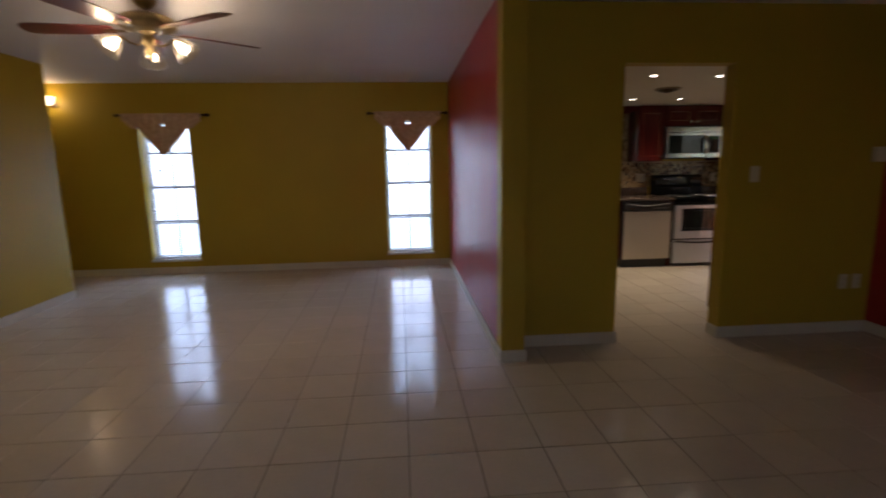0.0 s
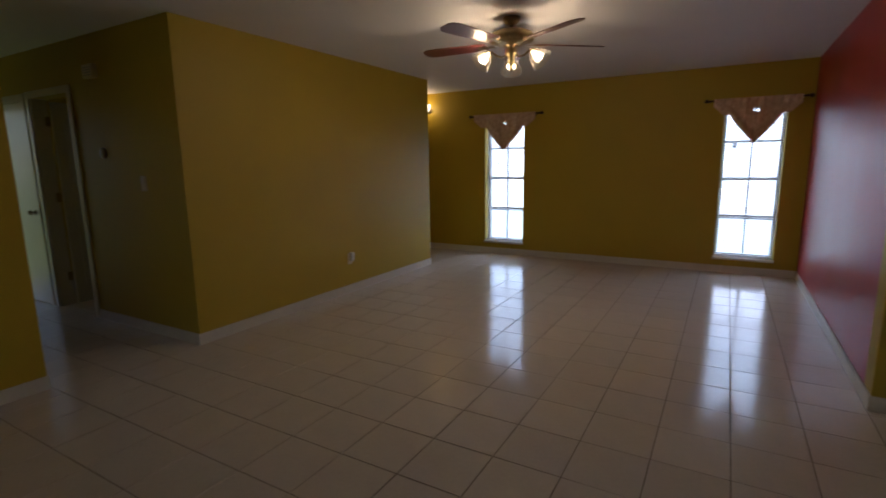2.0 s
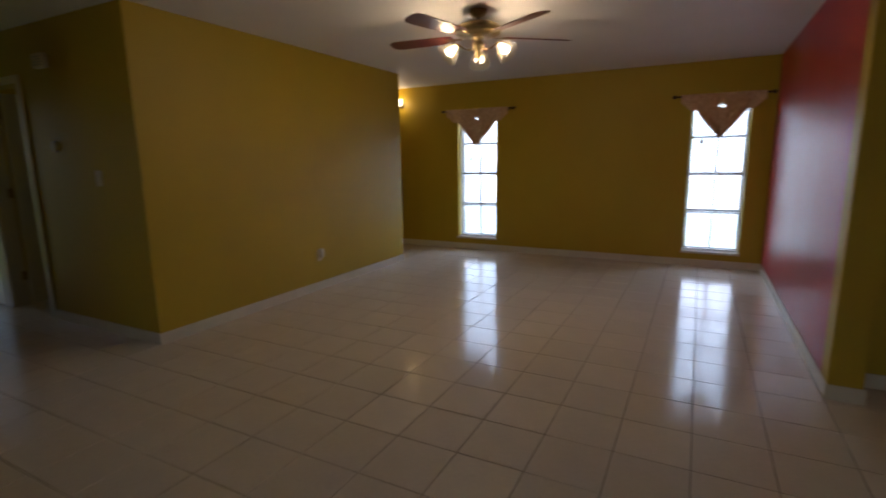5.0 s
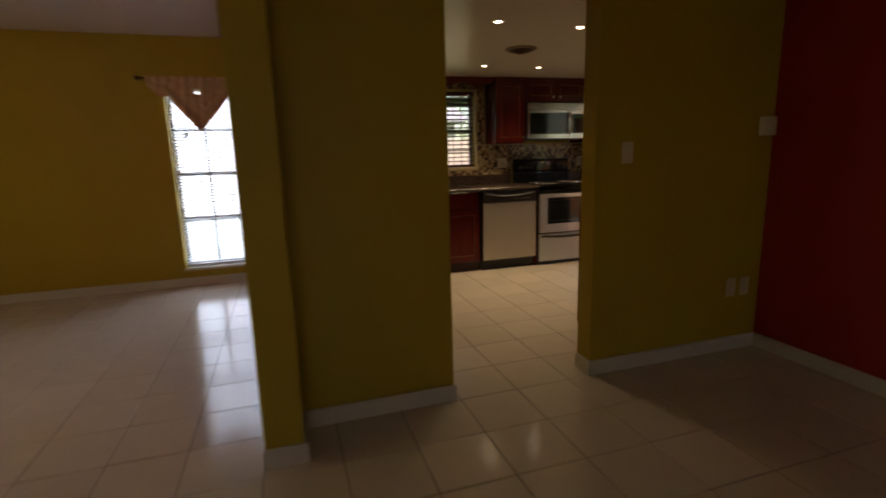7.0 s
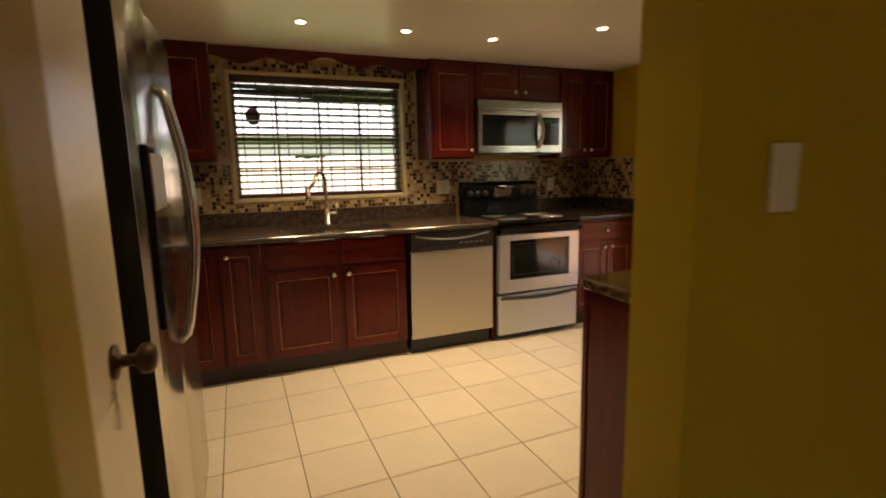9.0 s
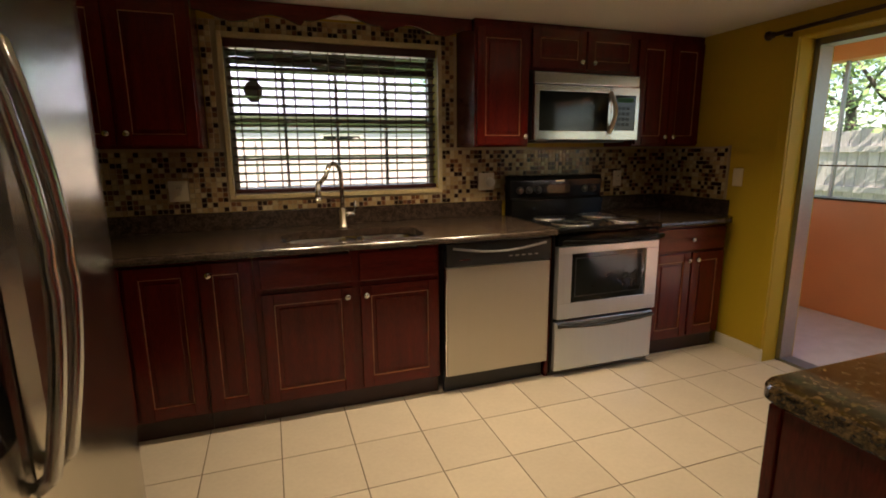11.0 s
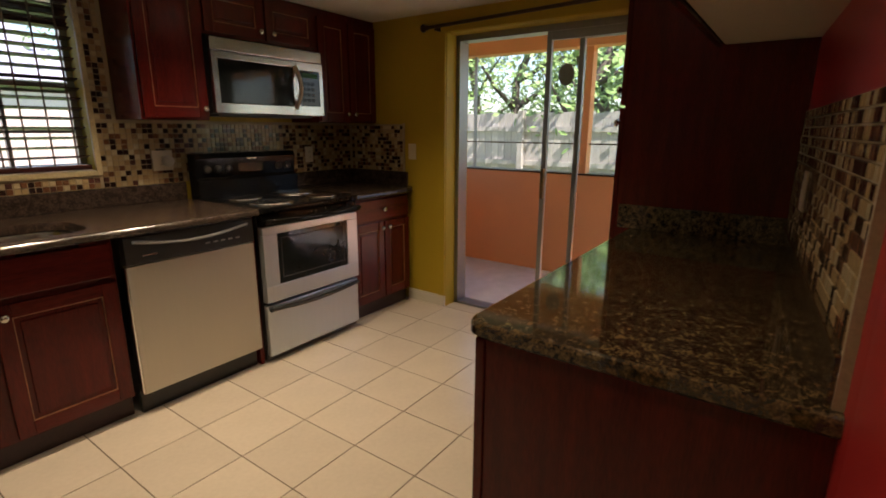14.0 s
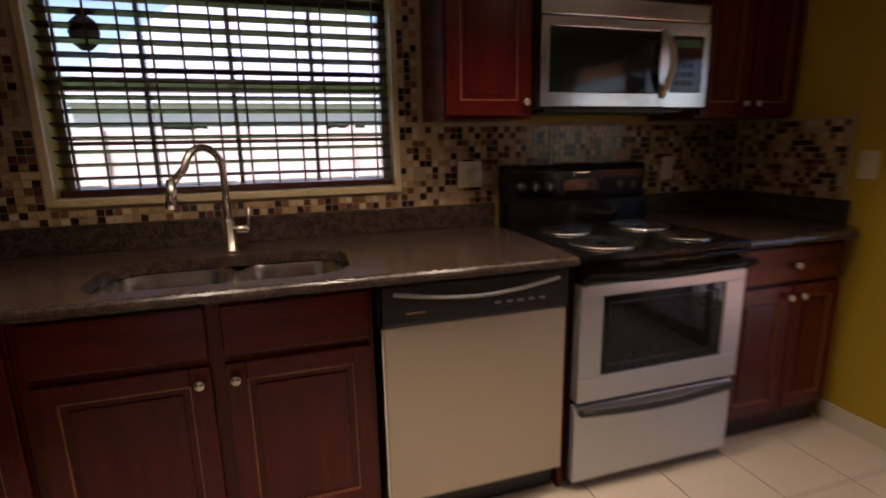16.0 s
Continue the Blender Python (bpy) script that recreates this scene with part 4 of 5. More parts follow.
for z0, z1, kz in ((0.12, 1.42, 1.36), (1.435, 2.07, 1.50)):
    dq = door_parts(pt, 0.01, 0.58, z0, z1, 0, Matrix.Translation((9.62, 7.842, 0)) @ pose(0, 0, 0, 0, 0, 180))
    part("knob", knob(9.085, 7.842, kz, (0, 1, 0)), NICKEL, dq, "round satin nickel knob", True)
uc = thing("wall_cabinet", (8.4, 7.27, 1.64), "dark cherry wall cabinet with pale underside above the granite worktop", "cabinet", "kitchen wall cabinets")
part("body", B(8.05, 7.076, 1.652, PX1 - 0.002, 7.475, KHI - 0.003), CHERRY, uc)
part("underside", B(8.06, 7.080, 1.645, PX1 - 0.01, 7.47, 1.6515), IVORY, uc, "pale unfinished underside")
for q in range(2):
    xx = 8.055 + q * 0.487
    dq = door_parts(uc, 0, 0.478, 1.635, 2.08, 0, Matrix.Translation((xx + 0.48, 7.497, 0)) @ pose(0, 0, 0, 0, 0, 180))

# ---- patio door ----
sd = thing("door_1", (9.95, 8.35, 0), "sliding aluminium glass patio door, partly open", "sliding door", kind="structure")
y0, y1 = SY
part("door_frame", boxes([(9.87, y1 - 0.03, 0, 9.98, y1, SZ), (9.87, y0, 0, 9.98, y0 + 0.03, SZ), (9.87, y0, SZ - 0.04, 9.98, y1, SZ), (9.87, y0, 0.0, 9.98, y1, 0.018)]), ALU, sd)
def leaf(ya, yb, x):
    lf = part("leaf", boxes([(x, ya, 0.02, x + 0.03, ya + 0.032, SZ - 0.04), (x, yb - 0.032, 0.02, x + 0.03, yb, SZ - 0.04), (x, ya + 0.032, 0.02, x + 0.03, yb - 0.032, 0.09), (x, ya + 0.032, SZ - 0.09, x + 0.03, yb - 0.032, SZ - 0.04)], 0.002), ALU, sd)
    g = part("pane", B(x + 0.012, ya + 0.04, 0.085, x + 0.018, yb - 0.04, SZ - 0.085), GLASS, lf)
    g.visible_shadow = False
    return lf


lf = leaf(7.48, 8.375, 9.925)
lf2 = leaf(7.64, 8.575, 9.885)
part("handle", B(9.865, 8.545, 0.88, 9.886, 8.569, 1.08, bevel=0.004), BRASS, lf2)
single("door_hanger", lathe(bmesh.new(), [(0.01, 0), (0.05, 0.003), (0.055, 0.006), (0.045, 0.01), (0.01, 0.012)], Matrix.Translation((9.915, 8.45, 1.67)) @ pose(0, 0, 0, 0, 90, 0) @ Matrix.Diagonal((1.25, 1, 1, 1)), 10), GREY, "grey leaf-shaped decal on the glass door", "decal")
struct("trim_patio_door", boxes([(EX - 0.018, y1 + 0.003, 0.087, EX - 0.0005, y1 + 0.06, SZ + 0.06), (EX - 0.018, y0, SZ + 0.003, EX - 0.0005, y1 + 0.003, SZ + 0.06)], 0.003), YELLOW, "yellow painted casing round the patio door", "trim")
cr = thing("curtain_rod", (EX - 0.07, 8.4, 2.0), "dark bronze curtain rod above the patio door", "curtain rod")
part("rod", rod(bmesh.new(), (EX - 0.07, 9.36, 1.998), (EX - 0.07, 7.85, 2.035), 0.012), BRONZE, cr)
part("finial", lathe(bmesh.new(), [(0.012, 0), (0.018, 0.006), (0.010, 0.014), (0.026, 0.03), (0.026, 0.045), (0.012, 0.058), (0.003, 0.062)], Matrix.Translation((EX - 0.07, 9.36, 1.998)) @ pose(0, 0, 0, -90, 0, 0), 14), BRONZE, cr, smooth=True)
part("bracket", B(EX - 0.07, 9.29, 1.975, EX, 9.305, 2.0), BRONZE, cr)


# ---- small fixtures ----
def plate(name, where, normal, w, h, label, kind="outlet"):
    """A cover plate on a wall; normal points into the room."""
    q = Vector(normal).to_track_quat("Z", "Y").to_matrix().to_4x4()
    m = Matrix.Translation(where) @ q
    o = thing(name, where, label, "socket" if kind == "outlet" else "switch")
    bm = B(-w / 2, -h / 2, 0, w / 2, h / 2, 0.006, bevel=0.002)
    bm.transform(m)
    part("cover_plate", bm, IVORY, o)
    items = {"outlet": [(-0.016, -0.034, 0.016, -0.006), (-0.016, 0.006, 0.016, 0.034)], "switch": [(-0.016, -0.032, 0.016, 0.032)]}[kind]
    for x0, y0, x1, y1 in items:
        bm = B(x0, y0, 0.004, x1, y1, 0.009, bevel=0.002)
        bm.transform(m)
        s = part("socket_face" if kind == "outlet" else "rocker", bm, IVORY, o)
        if kind == "outlet":
            for sx in (-0.006, 0.006):
                bm = B(sx - 0.001, (y0 + y1) / 2 - 0.005, 0.0085, sx + 0.001, (y0 + y1) / 2 + 0.005, 0.0095)
                bm.transform(m)
                part("slot", bm, BLACKM, s)
    return o


plate("light_switch", (7.475, 6.94, 1.26), (0, -1, 0), 0.07, 0.115, "ivory rocker light switch beside the doorway", "switch")
plate("wall_socket", (8.29, 6.94, 0.41), (0, -1, 0), 0.07, 0.115, "ivory double wall socket low on the yellow wall")
plate("wall_socket", (8.40, 6.94, 0.41), (0, -1, 0), 0.07, 0.115, "ivory double wall socket low on the yellow wall")
plate("wall_socket", (LX, 7.35, 0.37), (1, 0, 0), 0.07, 0.115, "ivory wall socket low on the yellow wall")
plate("wall_socket", (1.09, 3.99, 0.37), (1, 0, 0), 0.07, 0.115, "ivory wall socket low on the dining wall")
plate("wall_socket", (8.235, NK - 0.012, 1.145), (0, -1, 0), 0.115, 0.115, "ivory double-gang wall socket on the mosaic")
plate("wall_socket", (9.31, NK - 0.012, 1.14), (0, -1, 0), 0.07, 0.115, "ivory wall socket on the mosaic")
plate("wall_socket", (6.36, NK - 0.012, 1.14), (0, -1, 0), 0.10, 0.115, "ivory wall socket on the mosaic")
plate("light_switch", (EX, 9.56, 1.165), (-1, 0, 0), 0.07, 0.115, "ivory light switch on the yellow wall", "switch")
plate("light_switch", (8.60, 7.084 + 0.94 * SKEW, 1.16), (-math.sin(radians(4.5)), 1, 0), 0.07, 0.115, "ivory light switch on the mosaic above the granite worktop", "switch")
plate("light_switch", (0.72, LY0, 1.25), (0, -1, 0), 0.07, 0.115, "ivory light switch on the hallway wall", "switch")
pg = thing("plug_in_freshener", (8.255, NK - 0.03, 1.13), "white plug-in air freshener in the socket", "air freshener")
part("body", lathe(bmesh.new(), [(0.03, 0), (0.034, 0.012), (0.03, 0.03), (0.012, 0.038)], Matrix.Translation((8.255, NK - 0.021, 1.14)) @ pose(0, 0, 0, 90, 0, 0), 18), TRIM, pg, smooth=True)
pg = thing("plug_in_freshener", (LX + 0.02, 7.35, 0.37), "white plug-in night light in the low socket", "night light")
part("body", B(LX + 0.009, 7.325, 0.35, LX + 0.05, 7.375, 0.44, bevel=0.008), TRIM, pg)
th = thing("thermostat", (8.49, 6.9, 1.39), "ivory wall thermostat in the corner", "thermostat")
part("body", B(8.40, 6.905, 1.335, 8.505, 6.94, 1.445, bevel=0.006), IVORY, th)
th = thing("thermostat", (0.18, LY0, 1.5), "small round thermostat on the hallway wall", "thermostat")
part("body", lathe(bmesh.new(), [(0.045, 0), (0.045, 0.012), (0.03, 0.022), (0.004, 0.024)], Matrix.Translation((0.18, LY0, 1.50)) @ pose(0, 0, 0, 90, 0, 0), 20), BRASS, th, smooth=True)
ch = thing("door_chime", (0.15, LY0, 2.15), "ivory door chime box high on the hallway wall", "door chime")
part("body", B(0.08, LY0 - 0.045, 2.10, 0.24, LY0, 2.21, bevel=0.008), IVORY, ch)
for k in range(4):
    part("slot", B(0.10, LY0 - 0.047, 2.12 + k * 0.02, 0.22, LY0 - 0.0445, 2.126 + k * 0.02), GREY, ch)

# hallway doors
hd = thing("door_3", (-0.66, LY0 + 0.06, 0), "white painted panel door standing wide open", "door", kind="structure")
part("casing", boxes([(HD[0] - 0.06, LY0 - 0.015, 0, HD[0], LY0, 2.09), (HD[1], LY0 - 0.015, 0, HD[1] + 0.06, LY0, 2.09), (HD[0], LY0 - 0.015, 2.03, HD[1], LY0, 2.09),
                      (HD[0], LY0, 0, HD[0] + 0.015, LY0 + 0.13, 2.03), (HD[1] - 0.015, LY0, 0, HD[1], LY0 + 0.13, 2.03)], 0.002), TRIM, hd)
bm = boxes([(0, 0, 0.01, 0.70, 0.035, 2.01)], 0.003)
for px, pz0, pz1 in ((0.09, 1.15, 1.85), (0.39, 1.15, 1.85), (0.09, 0.2, 0.95), (0.39, 0.2, 0.95)):
    box(bm, px, -0.006, pz0, px + 0.22, 0.041, pz1, bevel=0.003)
bm.transform(Matrix.Translation((HD[0] + 0.054, LY0 + 0.14, 0)) @ pose(0, 0, 0, 0, 0, 87))
lf = part("leaf", bm, TRIM, hd)
bm = rod(bmesh.new(), (0.64, -0.05, 0.95), (0.64, 0.085, 0.95), 0.022)
bm.transform(Matrix.Translation((HD[0] + 0.054, LY0 + 0.14, 0)) @ pose(0, 0, 0, 0, 0, 87))
part("door_knob", bm, BRASS, lf, smooth=True)

for z in (0.25, 1.05, 1.78):
    part("hinge", B(HD[0] + 0.014, LY0 + 0.095, z, HD[0] + 0.022, LY0 + 0.14, z + 0.09), BRASS, hd)
hc = thing("door_4", (-1.5, LY0, 0), "white painted hallway door, closed", "door", kind="structure")
part("leaf", B(-1.88, LY0 - 0.012, 0.01, -1.17, LY0 - 0.001, 2.01, bevel=0.003), TRIM, hc)
part("casing", boxes([(-1.94, LY0 - 0.02, 0, -1.882, LY0 - 0.001, 2.08), (-1.168, LY0 - 0.02, 0, -1.11, LY0 - 0.001, 2.08), (-1.882, LY0 - 0.02, 2.012, -1.168, LY0 - 0.001, 2.08)], 0.002), TRIM, hc)
part("door_knob", lathe(bmesh.new(), [(0.03, 0), (0.012, 0.01), (0.011, 0.03), (0.026, 0.04), (0.02, 0.06), (0.004, 0.064)], Matrix.Translation((-1.23, LY0 - 0.012, 0.95)) @ pose(0, 0, 0, 90, 0, 0), 16), BRASS, hc, smooth=True)

# ---- downlights, ceiling vent ----
for cx, cy in CANS:
    dl = thing("ceiling_light", (cx, cy, KHI), "small recessed downlight, lit", "ceiling light", "kitchen downlights")
    part("trim_ring", lathe(bmesh.new(), [(0.044, 0.0), (0.044, -0.004), (0.028, -0.006), (0.026, 0.0)], Matrix.Translation((cx, cy, KHI)), 24), TRIM, dl)
    part("lens", lathe(bmesh.new(), [(0.026, -0.001), (0.024, -0.003), (0.008, -0.004)], Matrix.Translation((cx, cy, KHI)), 20), CANGLOW, dl)
vt = thing("ceiling_vent", (7.62, 8.5, KHI), "round bronze stepped ceiling air vent", "vent")
for r, dz in ((0.125, 0.0), (0.095, -0.012), (0.062, -0.022), (0.03, -0.03)):
    part("ring", lathe(bmesh.new(), [(r, dz), (r + 0.004, dz - 0.006), (r - 0.004, dz - 0.012), (r - 0.026, dz - 0.010), (r - 0.022, dz)], Matrix.Translation((7.62, 8.5, KHI)), 28), BRASS if r > 0.1 else BRONZE, vt)

# ---- ceiling fan ----
fn = thing("ceiling_fan", (FAN[0], FAN[1], HI), "brass ceiling fan with red-brown blades and lit glass shades", "ceiling fan")
T = Matrix.Translation((FAN[0], FAN[1], 0))
part("canopy", lathe(bmesh.new(), [(0.068, 2.45), (0.066, 2.43), (0.045, 2.405), (0.02, 2.395)], T), BRASS, fn, smooth=True)
part("downrod", lathe(bmesh.new(), [(0.013, 2.40), (0.013, 2.355)], T, 12), BRONZE, fn)
part("motor", lathe(bmesh.new(), [(0.03, 2.362), (0.11, 2.355), (0.165, 2.332), (0.172, 2.302), (0.165, 2.277), (0.12, 2.262), (0.05, 2.252)], T, 32), BRASS, fn, "antique brass motor housing", True)
part("light_stem", lathe(bmesh.new(), [(0.05, 2.28), (0.055, 2.25), (0.03, 2.235), (0.045, 2.21), (0.05, 2.18), (0.022, 2.155), (0.03, 2.13), (0.015, 2.10), (0.02, 2.085), (0.006, 2.06)], T, 20), BRASS, fn, smooth=True)
for k in range(5):
    m = T @ pose(0, 0, 2.258, 0, 0, 40 + 72 * k)
    bm = bmesh.new()
    outl = []
    for u, w in ((0.20, 0.05), (0.24, 0.058), (0.44, 0.066), (0.66, 0.072), (0.71, 0.064), (0.74, 0.035)):
        outl.append((u, w))
    vs = [bm.verts.new((u, w, 0)) for u, w in outl] + [bm.verts.new((u, -w, 0)) for u, w in outl[::-1]]
    f = bm.faces.new(vs)
    r = bmesh.ops.extrude_face_region(bm, geom=[f])
    bmesh.ops.translate(bm, verts=[v for v in r["geom"] if isinstance(v, bmesh.types.BMVert)], vec=(0, 0, 0.006))
    bm.transform(m @ pose(0, 0, 0, 11, 0, 0))
    bl = part("blade", bm, BLADE, fn, "red-brown wooden fan blade")
    bm = boxes([(0.13, -0.016, -0.004, 0.27, 0.016, 0.0)])
    box(bm, 0.23, -0.04, -0.004, 0.25, 0.04, 0.0)
    bm.transform(m @ pose(0, 0, -0.001, 11, 0, 0))
    part("blade_iron", bm, BRASS, bl)
for turn in FANLAMPS:
    a = radians(turn)
    dx, dy = math.cos(a), math.sin(a)
    arm = part("lamp_arm", tube(bmesh.new(), [(FAN[0] + dx * r, FAN[1] + dy * r, z) for r, z in ((0.03, 2.19), (0.07, 2.16), (0.12, 2.17), (0.16, 2.20), (0.175, 2.19))], 0.008, 8), BRASS, fn, smooth=True)
    m = Matrix.Translation((FAN[0] + dx * 0.175, FAN[1] + dy * 0.175, 2.19)) @ Matrix.Scale(1.2, 4) @ Vector((dx * 0.72, dy * 0.72, -0.69)).to_track_quat("Z", "Y").to_matrix().to_4x4()
    bm = bmesh.new()
    seg = 24
    rows = []
    for r, z in ((0.022, 0.0), (0.03, 0.012), (0.048, 0.04), (0.056, 0.07), (0.068, 0.095), (0.066, 0.095), (0.053, 0.07), (0.045, 0.04), (0.027, 0.014), (0.019, 0.002)):
        rows.append([bm.verts.new(m @ Vector((r * (1 + 0.05 * (k2 % 2)) * math.cos(2 * math.pi * k2 / seg), r * (1 + 0.05 * (k2 % 2)) * math.sin(2 * math.pi * k2 / seg), z))) for k2 in range(seg)])
    for ra, rb in zip(rows, rows[1:]):
        for k2 in range(seg):
            bm.faces.new((ra[k2], ra[(k2 + 1) % seg], rb[(k2 + 1) % seg], rb[k2]))
    sh = part("shade", bm, SHADEGLASS, arm, "ribbed clear glass tulip shade")
    sh.visible_shadow = False
    bb = part("bulb", lathe(bmesh.new(), [(0.01, 0.01), (0.014, 0.03), (0.026, 0.055), (0.024, 0.07), (0.006, 0.08)], m, 14), BULB, arm, "lit bulb", True)
    bb.visible_shadow = False

sc = thing("wall_sconce", (0.57, 10.15, 2.2), "small lit wall sconce with frosted glass", "wall lamp")
part("back_plate", lathe(bmesh.new(), [(0.05, 0), (0.05, 0.01), (0.02, 0.02), (0.01, 0.05)], Matrix.Translation((0.57, NL, 2.2)) @ pose(0, 0, 0, 90, 0, 0), 18), BRASS, sc)
s = part("shade", lathe(bmesh.new(), [(0.03, 2.18), (0.05, 2.22), (0.06, 2.28), (0.055, 2.28), (0.02, 2.19)], Matrix.Translation((0.57, 10.10, 0)), 18), glow("lit_frosted_glass", (1.0, 0.82, 0.55), 2.5), sc)
s.visible_shadow = False

# ---- porch ----
struct("porch_floor", B(10.03, 5.5, -0.14, 11.35, 11.4, -0.02), PORCHFLOOR, "grey carpeted porch floor", "floor")
struct("wall_porch_knee", boxes([(11.2, 5.5, -0.02, 11.34, 11.4, 0.93), (10.03, 10.28, -0.02, 11.2, 10.4, 0.93)], 0), ORANGE, "orange stucco porch knee wall", "wall")
struct("beam_porch", boxes([(11.18, 5.5, 2.03, 11.34, 11.4, 2.4), (10.03, 10.26, 2.03, 11.18, 10.4, 2.4)]), ORANGE, "orange painted porch beam", "beam")
struct("ceiling_porch", B(10.03, 6.3, 2.4, 11.4, 11.5, 2.5), BLIND, "white porch ceiling", "ceiling")
for y in (8.80, 6.6, 11.3):
    struct("post_porch", B(11.22, y - 0.06, 0.93, 11.32, y + 0.06, 2.03), ORANGE, "orange painted porch post", "post")
struct("wall_porch_house", boxes([(10.03, 9.26, -0.02, 10.045, 10.28, 2.4), (10.03, 5.62, -0.02, 10.045, 7.44, 2.4)]), ORANGE, "orange stucco outer house wall", "wall")
sf = thing("screen_frame", (11.27, 8.4, 0.93), "dark metal porch screen frame", "screen frame")
part("sill", B(11.19, 5.5, 0.93, 11.35, 11.4, 0.945), BRONZE, sf)
part("rail", B(11.26, 5.5, 1.20, 11.28, 11.4, 1.212), BRONZE, sf)
for y in (9.95, 7.7):
    part("mullion", B(11.26, y - 0.012, 0.945, 11.285, y + 0.012, 2.03), ALU, sf)

# ---- outdoors ----
struct("ground", B(-600, -600, -0.6, 600, 600, -0.16), GRASS, "green lawn", "ground")


def fence(name, x0, y0, x1, y1, top, wood, label):
    d = Vector((x1 - x0, y1 - y0, 0))
    L = d.length
    ang = math.degrees(math.atan2(d.y, d.x))
    f = thing(name, (x0, y0, -0.16), label, "fence")
    me = mesh_of("board", B(0, -0.01, 0, 0.136, 0.01, top + 0.16, bevel=0.003), wood)
    n = int(L / 0.14)
    rot = Euler((0, 0, radians(ang)))
    for k in range(n):
        o = new("board", me)
        o.parent = f
        o.location = d.normalized() * (k * 0.14) + Vector((0, 0, random.uniform(-0.02, 0.02)))
        o.rotation_euler = rot
    for z in (0.25, 0.85, 1.45):
        o = new("rail", mesh_of("rail", B(0, 0.011, z, L, 0.05, z + 0.09), wood))
        o.parent, o.rotation_euler = f, rot
    for k in range(int(L / 2.1) + 1):
        o = new("post", mesh_of("post", B(k * 2.1, 0.05, 0, k * 2.1 + 0.1, 0.14, top + 0.2), wood))
        o.parent, o.rotation_euler = f, rot


fence("garden_fence", 15.2, 5.0, 15.2, 22.0, 1.62, FENCEWOOD, "weathered grey-tan board fence with rails")
fence("garden_fence", 15.0, 18.0, -8.0, 18.0, 1.62, FENCEPINK, "pale pinkish cedar board fence in the sun")


def tree(x, y, h, spread, seed, label):
    rng = random.Random(seed)
    t = thing("tree", (x, y, -0.16), label, "tree", "garden trees")
    bm = bmesh.new()
    trunk = [(x, y, -0.2)]
    for k in range(1, 7):
        trunk.append((x + rng.uniform(-0.2, 0.2) * k / 3, y + rng.uniform(-0.2, 0.2) * k / 3, -0.2 + h * 0.62 * k / 6))
    tube(bm, trunk, [0.17 - 0.018 * k for k in range(7)], 8)
    tips = []
    for k in range(9):
        b0 = Vector(trunk[2 + k % 5])
        a = rng.uniform(0, 6.28)
        l = spread * rng.uniform(0.6, 1.0)
        p1 = b0 + Vector((math.cos(a) * l * 0.5, math.sin(a) * l * 0.5, l * 0.3))
        p2 = b0 + Vector((math.cos(a) * l, math.sin(a) * l, l * rng.uniform(0.1, 0.8)))
        tube(bm, [b0, p1, p2], [0.07, 0.045, 0.015], 6)
        tips += [p1, p2, (p1 + p2) / 2]
    part("trunk", bm, BARK, t, smooth=True)
    bm = bmesh.new()
    for c in tips + [Vector(trunk[-1])]:
        for k in range(100):
            p = c + Vector((rng.gauss(0, 0.55), rng.gauss(0, 0.55), rng.gauss(0, 0.42)))
            s = rng.uniform(0.05, 0.11)
            u = Vector((rng.uniform(-1, 1), rng.uniform(-1, 1), rng.uniform(-1, 1))).normalized()
            v = u.orthogonal().normalized()
            q = [bm.verts.new(p + u * s), bm.verts.new(p + v * s * 0.5), bm.verts.new(p - u * s), bm.verts.new(p - v * s * 0.5)]
            bm.faces.new(q)
    me = bpy.data.meshes.new("crown")
    bm.to_mesh(me)
    bm.free()
    me.materials.append(LEAF)
    me.transform(Matrix.Translation(-t.location))
    o = new("crown", me)
    o.parent = t
    tagged(o, kind="stuff")


for k, (tx, ty, h, s) in enumerate(((17.0, 10.6, 5.5, 2.2), (18.5, 13.2, 6.5, 2.6), (17.2, 15.4, 5.5, 2.2), (20.5, 11.5, 7.5, 2.8), (21.0, 16.0, 8.0, 3.0), (16.6, 8.2, 5.0, 2.0), (14.5, 24.5, 6.5, 2.6), (22.5, 13.0, 8.5, 3.0))):
    tree(tx, ty, h, s, k + 3, "leafy green garden tree behind the fence")

nh = thing("neighbour_house", (8.0, 27.0, -0.16), "pale stucco house with grey shingle roof behind the fence", "house")
part("wall", B(2.0, 24.0, -0.2, 12.5, 31.0, 2.6), STUCCO, nh)
bm = bmesh.new()
vs = [bm.verts.new(c) for c in ((1.5, 23.5, 2.5), (13.0, 23.5, 2.5), (13.0, 31.5, 2.5), (1.5, 31.5, 2.5), (4.5, 27.5, 6.2), (10.0, 27.5, 6.2))]
for q in ((0, 1, 5, 4), (1, 2, 5), (2, 3, 4, 5), (3, 0, 4), (3, 2, 1, 0)):
    bm.faces.new([vs[k] for k in q])
part("roof", bm, ROOFM, nh)
for wx in (4.0, 8.5):
    wv = part("window", boxes([(wx, 23.95, 0.9, wx + 1.4, 24.0, 1.0), (wx, 23.95, 1.9, wx + 1.4, 24.0, 2.0), (wx, 23.95, 1.0, wx + 0.1, 24.0, 1.9), (wx + 1.3, 23.95, 1.0, wx + 1.4, 24.0, 1.9)]), TRIM, nh)
    part("pane", B(wx + 0.1, 23.97, 1.0, wx + 1.3, 23.99, 1.9), OVENGLASS, wv)

# ---- mosaic backsplash ----
MP = 0.0285
msh = mesh_of("mosaic_tile", B(-MP / 2 + 0.0016, -0.002, -MP / 2 + 0.0016, MP / 2 - 0.0016, 0.004, MP / 2 - 0.0016), MOSAIC1)


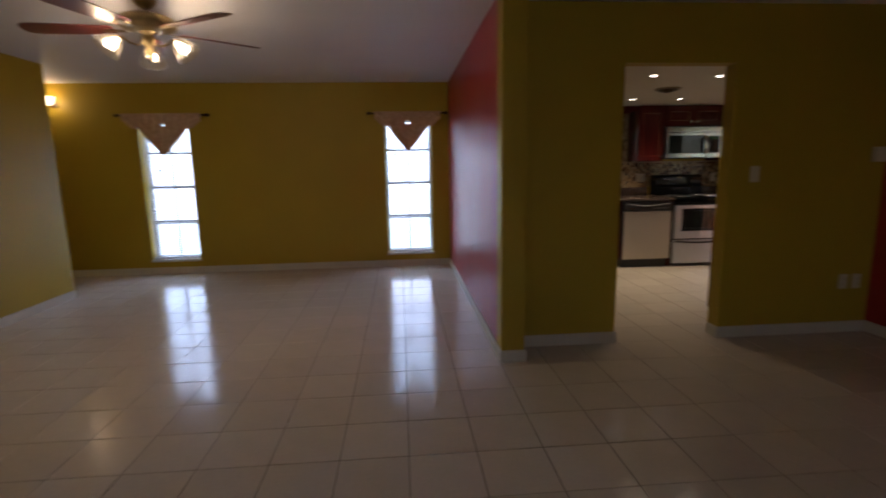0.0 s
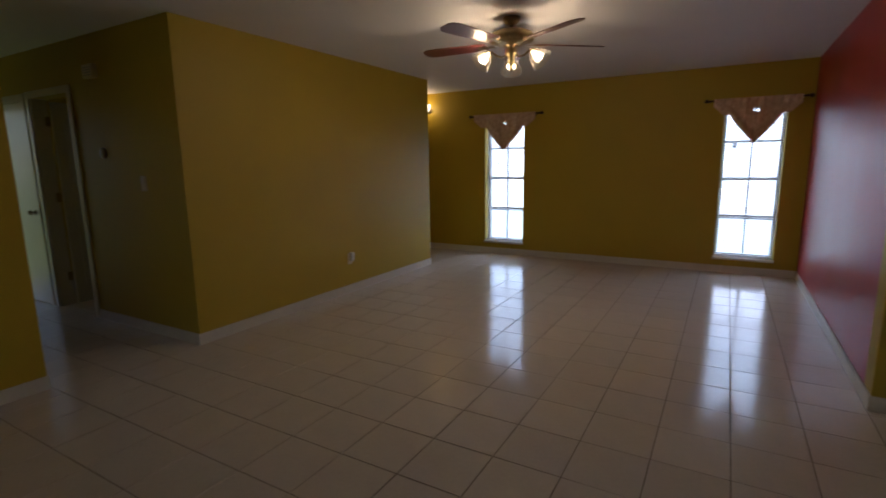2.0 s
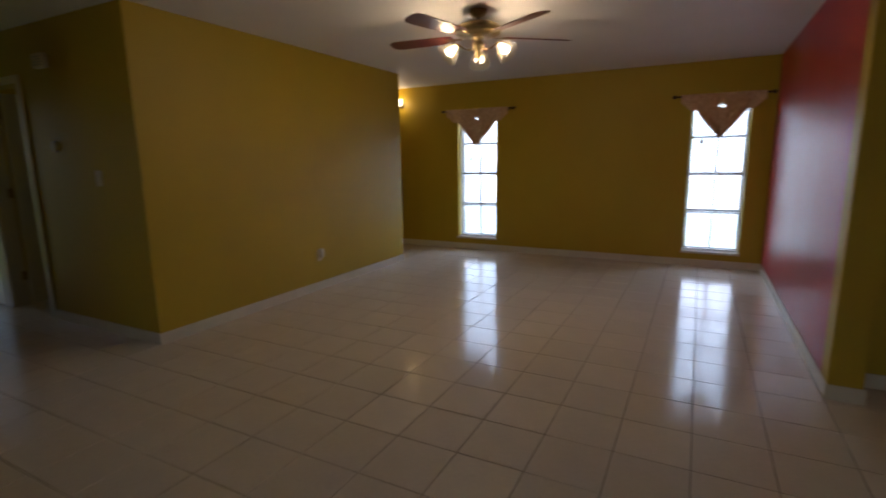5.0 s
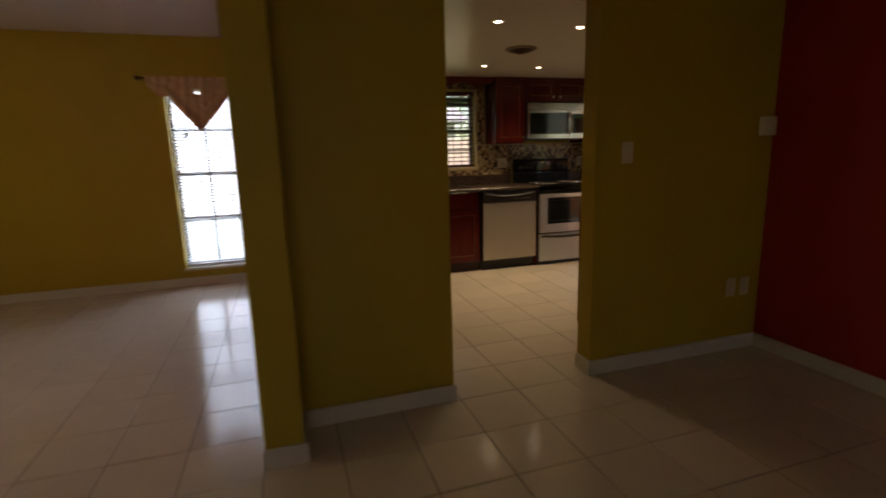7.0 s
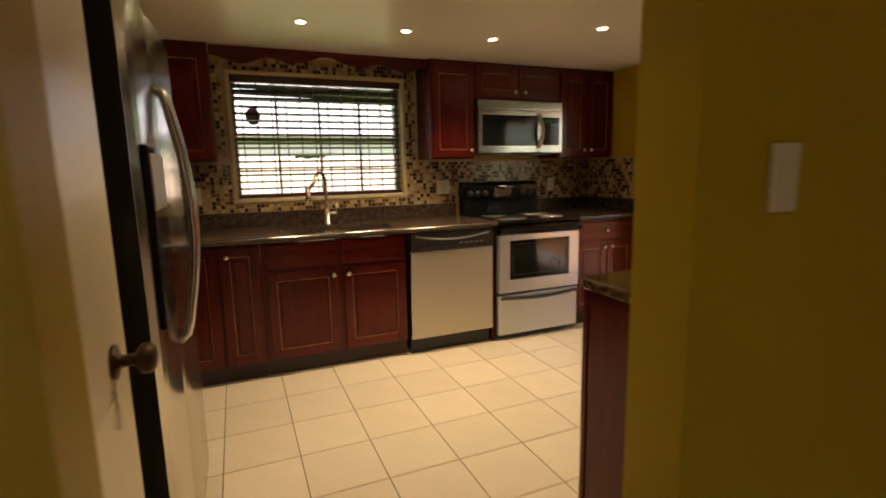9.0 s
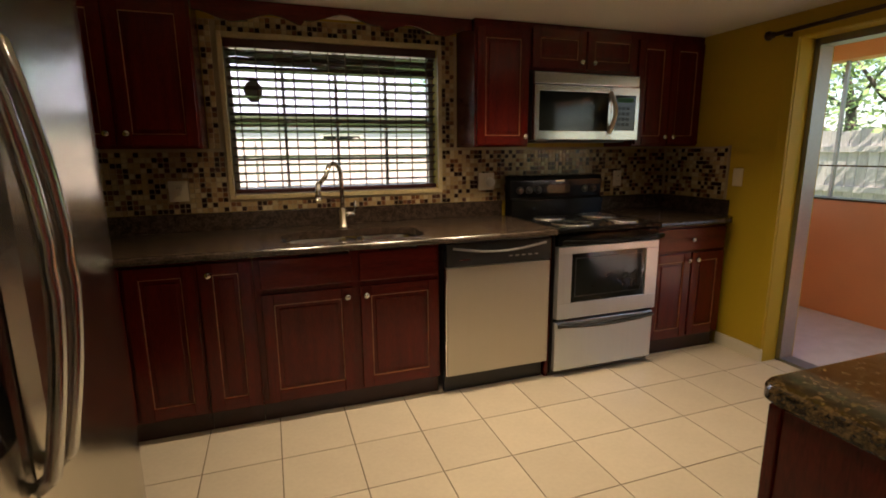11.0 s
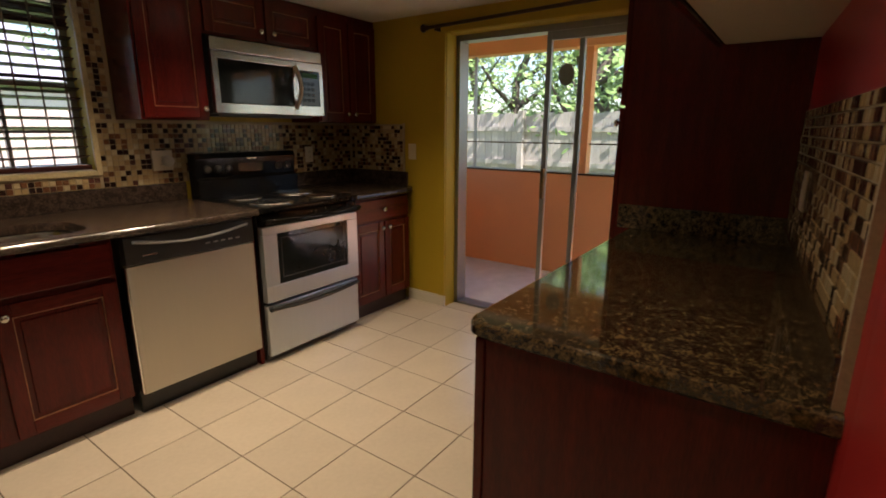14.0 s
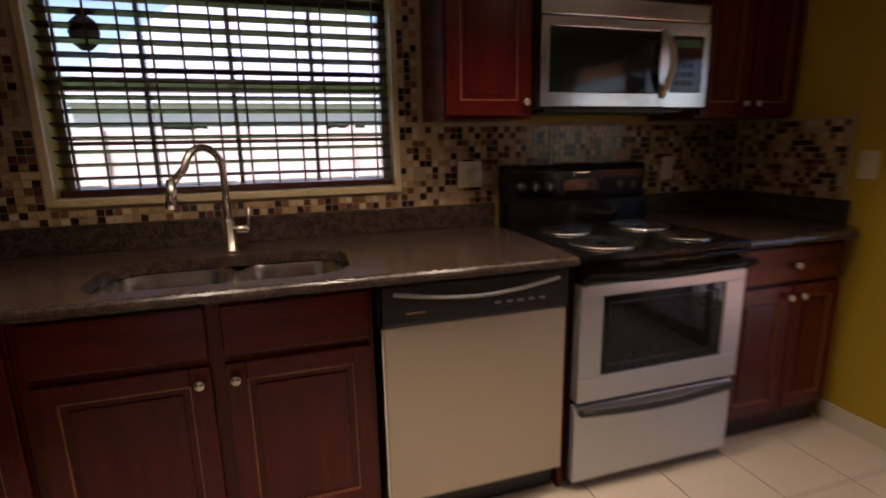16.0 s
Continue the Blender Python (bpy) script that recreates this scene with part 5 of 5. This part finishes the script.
def mosaic(name, where, spans, axis, near=None):
    """Tiles in rows over (u0, u1, z0, z1) spans; axis x: wall along x at y=where, y: wall along y at x=where."""
    s = thing(name, (spans[0][0], where, 1.2) if axis != "y" else (where, spans[0][0], 1.2), "brown and beige glass mosaic backsplash", "backsplash")
    bmg = bmesh.new()
    verts, faces = [], []
    sgn = {"x": -1, "s": 1, "y": -1}[axis]
    for u0, u1, z0, z1 in spans:
        if axis == "y":
            box(bmg, where - 0.006, u0, z0, where, u1, z1)
        else:
            box(bmg, u0, where, z0, u1, where + sgn * 0.006, z1)
        for i in range(int((u1 - u0) / MP)):
            for j in range(int((z1 - z0) / MP)):
                u, z = u0 + (i + 0.5) * MP, z0 + (j + 0.5) * MP
                if near and near[0] < u < near[1] and near[2] < z < near[3]:
                    o = new("mosaic_tile", msh)
                    o.parent = s
                    o.location = Vector((u, where + sgn * 0.008, z)) - s.location
                    continue
                h = MP / 2 - 0.0016
                k = len(verts)
                for dd, hh in ((0.006, h), (0.0105, h - 0.001)):
                    for du, dz in ((-hh, -hh), (hh, -hh), (hh, hh), (-hh, hh)):
                        verts.append((where - dd, u + du, z + dz) if axis == "y" else (u + du, where + sgn * dd, z + dz))
                faces += [(k + 4, k + 5, k + 6, k + 7)] + [(k + q, k + (q + 1) % 4, k + 4 + (q + 1) % 4, k + 4 + q) for q in range(4)]
    part("grout_bed", bmg, MOSGROUT, s)
    me = bpy.data.meshes.new("mosaic_field")
    me.from_pydata([Vector(v) - s.location for v in verts], [], faces)
    me.materials.append(MOSAIC)
    o = new("mosaic_field", me)
    o.parent = s
    tagged(o, kind="stuff")
    return s


mosaic("backsplash", NK - 0.001, [(5.70, 6.622, 1.013, 1.372), (7.918, EX - 0.004, 1.013, 1.372), (6.622, 7.918, 1.013, 1.082), (6.538, 6.622, 1.372, 2.06), (7.918, 8.023, 1.372, 2.06), (6.622, 7.918, 2.0, 2.09)], "x", (7.94, 8.55, 1.013, 1.36))
mosaic("backsplash", EX - 0.001, [(9.645, NK - 0.012, 1.013, 1.365)], "y")
side = mosaic("backsplash", 7.073, [(7.735, PX1 + 0.0, 1.001, 1.40)], "s")
side.rotation_euler = (0, 0, radians(4.5))
side.location.y += 0.075 * SKEW
struct("trim_mosaic", boxes([(EX - 0.014, 9.630, 1.013, EX - 0.001, 9.644, 1.372), (7.716, 7.075, 0.912, 7.734, 7.092, 1.412)]), MOSGROUT, "beige edge trim of the mosaic", "trim")

# ---- floor tiles ----
TX0, TPX, TY0, TPY = 7.46, 0.3265, 9.235, 0.33
G = 0.0022
tile_mesh = mesh_of("floor_tile", B(G, G, -0.004, TPX - G, TPY - G, 0.0, bevel=0.0012), TILE)
verts, faces = [], []
for i in range(-32, 9):
    for j in range(-33, 4):
        x, y = TX0 + i * TPX, TY0 + j * TPY
        if x > 9.9 or y + TPY > 10.45 or x < -2.7:
            continue
        if (y > 6.6 and 5.9 < x < 9.7 and y < 9.6) or (y > 5.0 and 2.6 < x < 8.2 and y < 8.0):
            o = new("floor_tile", tile_mesh)
            o.parent = floor
            o.location = (x, y, 0)
            continue
        k = len(verts)
        x1, y1 = min(x + TPX, 10.02), y + TPY
        verts += [(x + G, y + G, -0.004), (x1 - G, y + G, -0.004), (x1 - G, y1 - G, -0.004), (x + G, y1 - G, -0.004),
                  (x + G + 0.001, y + G + 0.001, 0), (x1 - G - 0.001, y + G + 0.001, 0), (x1 - G - 0.001, y1 - G - 0.001, 0), (x + G + 0.001, y1 - G - 0.001, 0)]
        faces += [(k + 4, k + 5, k + 6, k + 7)] + [(k + q, k + (q + 1) % 4, k + 4 + (q + 1) % 4, k + 4 + q) for q in range(4)]
me = bpy.data.meshes.new("floor_tiles")
me.from_pydata(verts, [], faces)
me.materials.append(TILE)
rest = new("floor_tiles", me)
rest.parent = floor
tagged(rest, kind="stuff")
